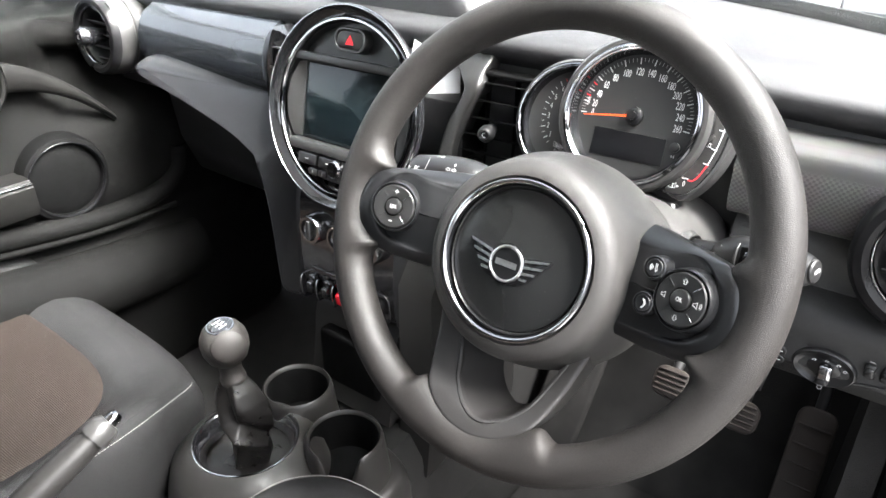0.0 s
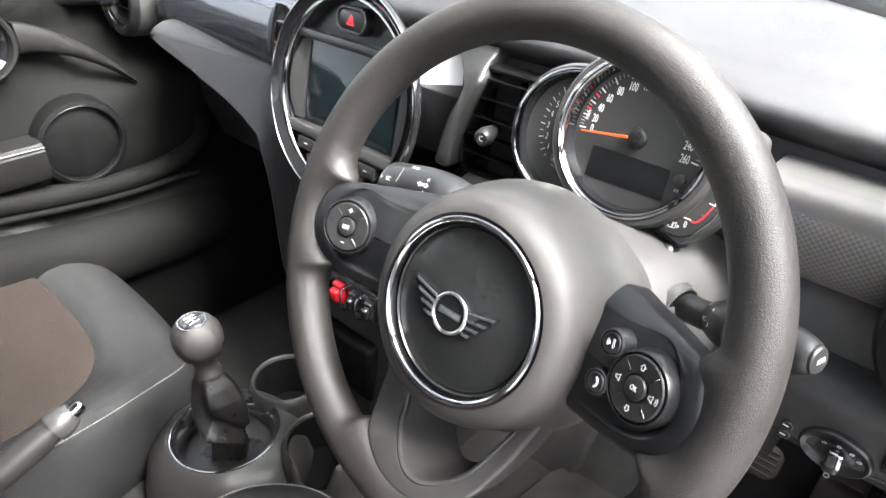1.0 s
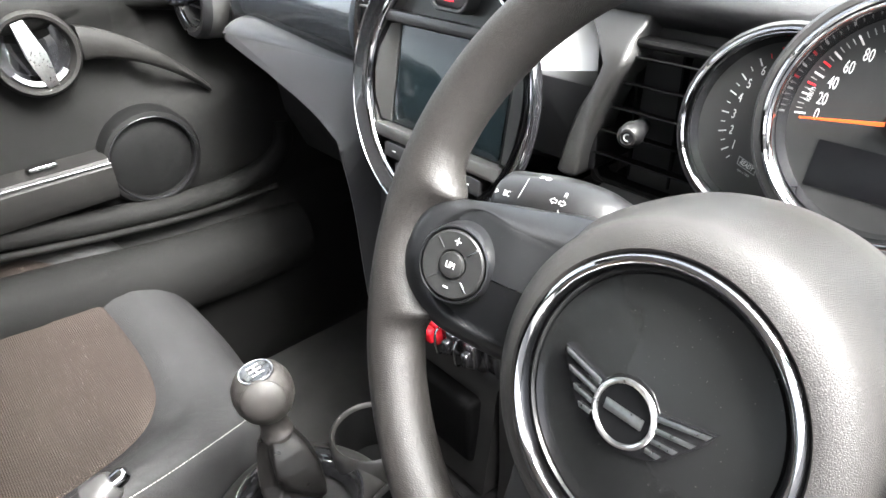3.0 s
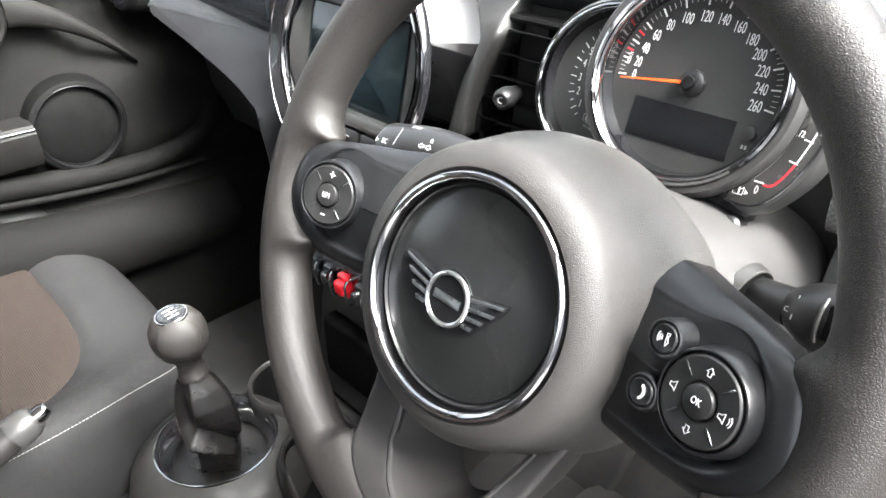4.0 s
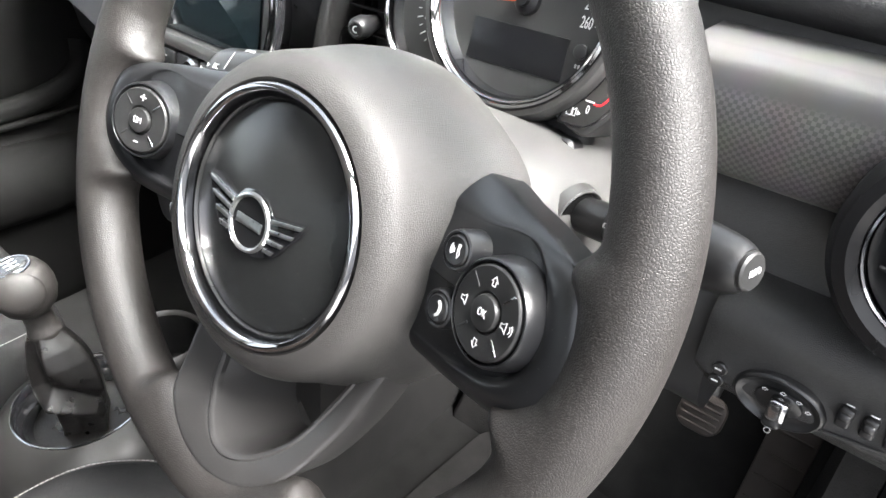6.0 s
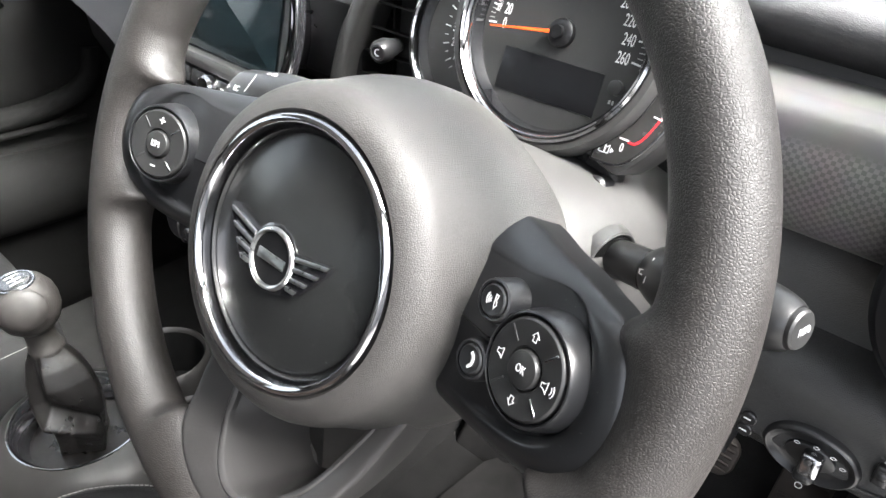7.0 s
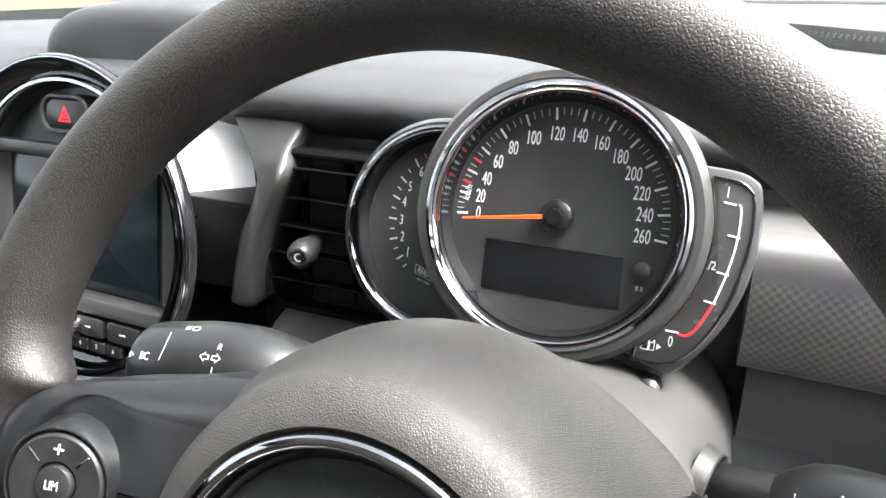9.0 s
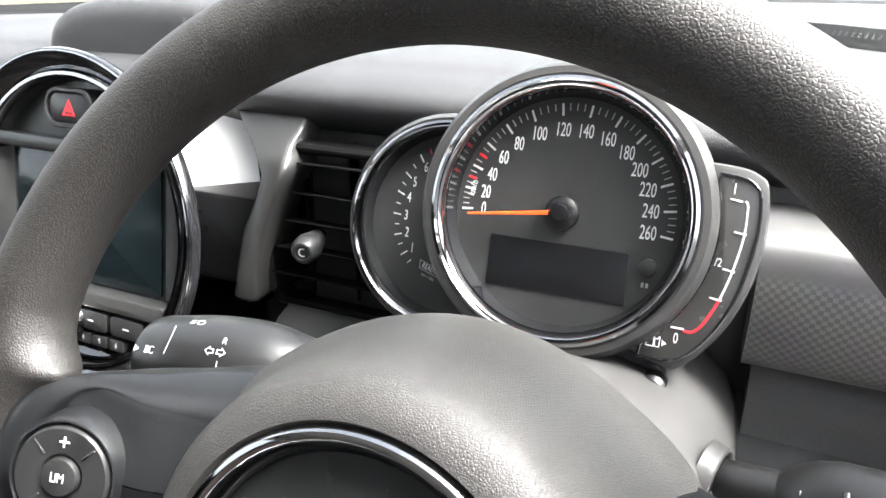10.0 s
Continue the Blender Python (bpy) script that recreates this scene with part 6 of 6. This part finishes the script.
def build_seat(m, label, full=True, seam=-1.0, lift=0.0):
    """A front seat: cushion with cloth middle and leatherette sides, backrest, headrest and base. Local origin on the floor under the cushion's middle; front towards +y."""
    s = thing("front_seat", m, label, "car seat", "front seats")
    W, L = 0.250, 0.275
    def plan(k):
        pts = [(-W * 0.92, -L), (-W, -0.1), (-W * 0.995, 0.09), (-W * 0.94, 0.205), (-W * 0.70, 0.270), (0.0, 0.285), (W * 0.55, 0.262), (W * 0.85, 0.185), (W * 0.98, 0.07), (W, -0.1), (W * 0.92, -L), (0, -L)]
        wide = lambda x, y: 1 + (0.16 * min(1.0, max(0.0, (0.12 - y) / 0.2)) if x > 0 else 0.30) * min(1.0, max(0.0, (0.75 - k) / 0.1))
        return [(x * k * (1 + 0.3 * (1 - k)) * wide(x, y), (y + 0.02) * k - 0.02) for x, y in smooth(pts, 6)]
    def crown(x, y):
        side = 0.060 * max(0.0, abs(x) / W - 0.50) ** 1.5 * (2.2 if x > 0 or not lift else 4.2)
        nose = -0.045 * max(0.0, (y - 0.14) / 0.15) ** 2
        return side + nose + lift * min(1.0, max(0.0, (0.16 - x) / 0.36))
    rings = []
    for k, z in ((0.90, 0.11), (0.97, 0.14), (1.0, 0.185), (0.995, 0.22), (0.965, 0.246), (0.915, 0.262), (0.84, 0.270), (0.74, 0.273), (0.655, 0.268), (0.602, 0.260)):
        rings.append([(x, y, z + (crown(x, y) if z > 0.2 else 0)) for x, y in plan(k)])
    part("cushion_sides", loft(rings, caps=(True, False)), SEATGREY, s, "dark grey leatherette cushion edge", sharp=75)
    rings = []
    for k, z in ((0.609, 0.258), (0.585, 0.264), (0.50, 0.266), (0.40, 0.268), (0.25, 0.268), (0.08, 0.268)):
        rings.append([(x, y, z + crown(x, y)) for x, y in plan(k)])
    part("cushion_middle", loft(rings, caps=(False, True)), SEATCLOTH, s, "brown-grey woven cloth middle", sharp=75)
    # stitched seam round the outer edge
    path = [(x, y, 0.2480 + crown(x, y)) for x, y in plan(0.962)]
    n = len(path)
    bm = bmesh.new()
    pts = [Vector(p) for p in path]
    per = [0.0]
    for a, b in zip(pts, pts[1:]):
        per.append(per[-1] + (b - a).length)
    st = 0.0
    out = []
    while st < per[-1] - 0.004:
        i = max(k for k in range(n) if per[k] <= st)
        j = min(i + 1, n - 1)
        d = (pts[j] - pts[i])
        if d.length > 1e-6:
            p = pts[i] + d * ((st - per[i]) / d.length)
            nrm = Vector((p.x, p.y * 0.9, 0.25)).normalized()
            if p.x > seam:
                out.append((p + nrm * 0.0006, d.normalized()))
        st += 0.0040
    for p, d in out:
        m2 = Matrix.Translation(p) @ d.to_track_quat("X", "Z").to_matrix().to_4x4()
        v = [bm.verts.new(m2 @ Vector(q)) for q in ((-0.0015, -0.00045, 0), (0.0015, -0.00045, 0), (0.0015, 0.00045, 0), (-0.0015, 0.00045, 0), (-0.0011, 0, 0.0007), (0.0011, 0, 0.0007))]
        for f in ((0, 1, 5, 4), (1, 2, 5), (2, 3, 4, 5), (3, 0, 4)):
            bm.faces.new([v[q] for q in f])
    tagged(part("stitching", bm, THREAD, s, "white stitched seam"), kind="stuff")
    part("base", rbox(0.40, 0.42, 0.13, 0.03, pose(0, -0.03, 0.0)), MATT, s)
    if full:
        rings = []
        for z, hw, dp, off in ((0.22, 0.215, 0.06, 0.0), (0.30, 0.24, 0.075, -0.01), (0.45, 0.245, 0.075, -0.04), (0.60, 0.225, 0.06, -0.085), (0.70, 0.17, 0.05, -0.115), (0.73, 0.12, 0.03, -0.122)):
            rings.append([(x, -0.30 + off + y, z) for x, y in superellipse(hw, dp, 32, 3)])
        part("backrest", loft(rings), SEATGREY, s, "dark grey backrest", sharp=70)
        part("headrest", moved(rbox(0.25, 0.10, 0.17, 0.045), pose(0, -0.44, 0.78, 8)), SEATGREY, s)
        for x in (-0.06, 0.06):
            part("headrest_rod", tube([(x, -0.425, 0.68), (x, -0.43, 0.80)], 0.006, 12), CHROME, s)
    return s


build_seat(pose(-0.665, -0.235, 0.0), "passenger seat in dark leatherette and brown-grey cloth", seam=0.155, lift=0.030)
build_seat(pose(0.0, -0.250, 0.0), "driver's seat in dark leatherette and brown-grey cloth", True)


def build_pedals():
    for x, z, nm, lab, w, h, lean in ((0.218, 0.165, "accelerator_pedal", "long floor-hinged accelerator pedal", 0.050, 0.16, 58), (0.128, 0.205, "brake_pedal", "ribbed rubber brake pedal", 0.050, 0.045, 50), (0.030, 0.215, "clutch_pedal", "ribbed rubber clutch pedal", 0.052, 0.045, 50)):
        p = thing(nm, pose(x, 0.43, z, lean), lab, "pedal", "pedals")
        part("pad", prism(rounded(w, h, 0.016), 0, 0.012, 0.004), RUBBER, p)
        for k in range(5):
            part("rib", rbox(w * 0.8, 0.0028, 0.003, 0.001, pose(0, h * (-0.34 + 0.17 * k), 0.0118)), RUBBER, p)
        part("arm", tube([(0, 0.0, 0.0), (0, 0.10, -0.03), (0, 0.26, -0.02)], 0.008, 12), MATT, p)
    f = part("floor_mat", loft([[(x, y, z) for x, y in smooth([(-0.13, 0.05), (0.25, 0.05), (0.29, 0.1), (0.27, 0.40), (0.1, 0.405), (-0.095, 0.402), (-0.122, 0.388), (-0.131, 0.35), (-0.138, 0.2)], 5)] for z in (0.004, 0.012)]), FOOTWELL)
    tagged(f, "dark carpet mat in the driver's footwell", "floor mat")
    r = part("foot_rest", moved(rbox(0.09, 0.24, 0.02, 0.008), pose(-0.145, 0.475, 0.072, 48)), FOOTWELL)
    tagged(r, "carpeted foot rest beside the clutch", "foot rest")
    w = part("side_sweep", loft([[(0.255 + 0.03 * t, y, z) for y, z in ((0.26 + 0.03 * t, 0.02), (0.27, 0.30), (0.33, 0.42), (0.44, 0.42), (0.5, 0.02))] for t in (0, 1)]), FOOTWELL)
    tagged(w, "carpeted footwell side", "footwell trim", kind="structure")


build_pedals()


def build_door():
    X = -0.862
    d = thing("passenger_door", Matrix(), "closed dark plastic passenger door with speaker, handle and armrest", "car door")
    # main skin: profile in x, z drawn along the door
    def skin(y):
        prof = [(X - 0.05, -0.02), (X - 0.005, 0.0), (X + 0.015, 0.10), (X + 0.03, 0.24), (X + 0.022, 0.30), (X - 0.012, 0.335), (X - 0.016, 0.36), (X - 0.004, 0.40), (X - 0.006, 0.46), (X - 0.014, 0.54), (X - 0.018, 0.60), (X - 0.006, 0.635), (X - 0.012, 0.662), (X - 0.05, 0.675), (X - 0.10, 0.66), (X - 0.10, -0.02)]
        away = 0.10 * min(1.0, max(0.0, (y - 0.02) / 0.12)) ** 2
        return [(x - away * min(1.0, max(0.0, (z - 0.50) / 0.08)), y, z - 0.05 * max(0.0, y + 0.1) * (1 if 0.2 < z < 0.42 else 0)) for x, z in smooth(prof, 3)]
    part("panel", loft([skin(y) for y in np.linspace(-0.78, 0.46, 20)]), DOOR, d, "grained dark door skin", sharp=60)
    # long ridge and pocket lip
    part("pocket_lip", tube(smooth([(X + 0.004, -0.30, 0.435), (X + 0.010, -0.15, 0.392), (X + 0.010, 0.075, 0.358), (X + 0.0, 0.20, 0.357), (X - 0.004, 0.262, 0.385), (X - 0.008, 0.275, 0.43)], 6, False), 0.016, 16, flat=1.1), DOOR, d)
    part("pocket_groove", tube(smooth([(X + 0.014, -0.30, 0.395), (X + 0.018, -0.15, 0.368), (X + 0.018, 0.075, 0.338), (X + 0.008, 0.24, 0.330)], 6, False), 0.0055, 10), DOOR, d, "dull groove line")
    part("pocket", tube(smooth([(X + 0.02, -0.40, 0.30), (X + 0.035, -0.15, 0.285), (X + 0.030, 0.06, 0.255), (X + 0.01, 0.26, 0.235)], 6, False), 0.048, 20, flat=1.25), DOOR, d, "bulging door pocket")
    # armrest
    part("armrest", loft([[(X + dx, y, z) for dx, z in ((-0.03, 0.40), (0.030, 0.405), (0.040, 0.42), (0.040, 0.452), (0.030, 0.462), (-0.03, 0.468))] for y in (-0.6, -0.2, -0.03, 0.000)]), ARMREST, d, "grey armrest")
    part("armrest_edge", tube([(X + 0.0395, -0.6, 0.463), (X + 0.0395, -0.1, 0.460), (X + 0.0385, -0.0005, 0.458)], 0.0014, 8), DARKCHROME, d)
    part("window_switch", rbox(0.016, 0.035, 0.006, 0.002, pose(X + 0.012, -0.075, 0.466)), DARKCHROME, d)
    # speaker
    sp = pose(X - 0.006, 0.062, 0.437, 90, 0, 90)
    spk = part("speaker", moved(lathe([(0.0725, -0.02), (0.0715, 0.010), (0.067, 0.020), (0.0615, 0.022), (0.0585, 0.017), (0.0575, 0.010)], 64), sp), SPEAKER, d, "round black door speaker")
    part("speaker_grille", moved(lathe([(0.0578, 0.010), (0.045, 0.015), (0.02, 0.018), (0.0, 0.0185)], 56), sp), SPEAKER, spk)
    part("speaker_ring", moved(lathe([(0.0612, 0.0215), (0.0600, 0.0228), (0.0588, 0.0180)], 64), sp), PIANO, spk)
    # the ring's highlight is modelled as a short chrome arc
    part("speaker_glint", moved(lathe([(0.0618, 0.0220), (0.0606, 0.0232), (0.0596, 0.0205)], 16, -75, -38), sp), CHROME, spk)
    # handle ring, lever and grab bar
    hp = pose(X + 0.004, -0.037, 0.604, 90, 0, 90)
    hd = part("handle_ring", moved(lathe([(0.053, -0.01), (0.052, 0.008), (0.048, 0.013), (0.0440, 0.012), (0.0415, 0.006), (0.0405, -0.006)], 64), hp), ARMREST, d, "satin ring round the inner handle")
    part("handle_bowl", moved(lathe([(0.0408, -0.004), (0.03, -0.016), (0.0, -0.020)], 48), hp), PIANO, hd)
    part("handle_arc", moved(lathe([(0.041, 0.004), (0.0385, 0.0085), (0.033, 0.007), (0.0335, 0.0)], 32, -150, -40), hp), BADGE, hd)
    part("lever", moved(loft([[(-0.008, -0.041, 0), (0.006, -0.041, 0), (0.006, -0.041, 0.010), (-0.008, -0.041, 0.010)], [(-0.012, 0, 0.004), (0.010, 0, 0.004), (0.010, 0, 0.018), (-0.012, 0, 0.018)], [(-0.008, 0.041, 0), (0.006, 0.041, 0), (0.006, 0.041, 0.010), (-0.008, 0.041, 0.010)]]), hp @ pose(0, 0, 0, 0, 0, 12)), BADGE, hd, "chrome door pull lever")
    bow = []
    for t in np.linspace(0, 1, 22):
        y, z = 0.015 + 0.160 * t, 0.606 - 0.030 * t - 0.070 * t * t
        h = 0.0150 * (1 - t) + 0.006
        out = 0.012 - 0.024 * t ** 1.5
        bow.append([(X - 0.02, y, z + h), (X + out - 0.004, y, z + h), (X + out, y, z + 0.6 * h), (X + out + 0.002, y, z), (X + out - 0.001, y, z - 0.7 * h), (X + out - 0.006, y, z - h), (X - 0.02, y, z - h)])
    part("grab_bar", loft(bow), ARMREST, d, "dark trim bow that sinks into the door", sharp=50)
    # upper shoulder
    part("shoulder", tube(smooth([(X - 0.01, -0.7, 0.652), (X - 0.008, -0.1, 0.650), (X - 0.022, 0.0, 0.648), (X - 0.060, 0.07, 0.645), (X - 0.10, 0.14, 0.635), (X - 0.12, 0.30, 0.60)], 6, False), 0.022, 16), DOOR, d, "dark soft door shoulder")
    pane = part("window_pane", loft([[(X - 0.045, 0.33, 0.67), (X - 0.01, 0.10, 0.885), (X + 0.015, -0.10, 1.055), (X + 0.035, -0.40, 1.10), (X + 0.03, -0.73, 1.085), (X - 0.04, -0.75, 0.67)], [(X - 0.049, 0.33, 0.67), (X - 0.014, 0.10, 0.885), (X + 0.011, -0.10, 1.055), (X + 0.031, -0.40, 1.10), (X + 0.026, -0.73, 1.085), (X - 0.044, -0.75, 0.67)]]), GLASS, d, "clear side window")
    pane.visible_shadow = False
    part("window_frame", tube(smooth([(X - 0.06, 0.34, 0.675), (X - 0.02, 0.10, 0.90), (X + 0.01, -0.10, 1.07), (X + 0.03, -0.40, 1.115), (X + 0.02, -0.74, 1.10), (X - 0.05, -0.76, 0.675)], 6, False), 0.016, 12), MATT, d)
    return d


build_door()
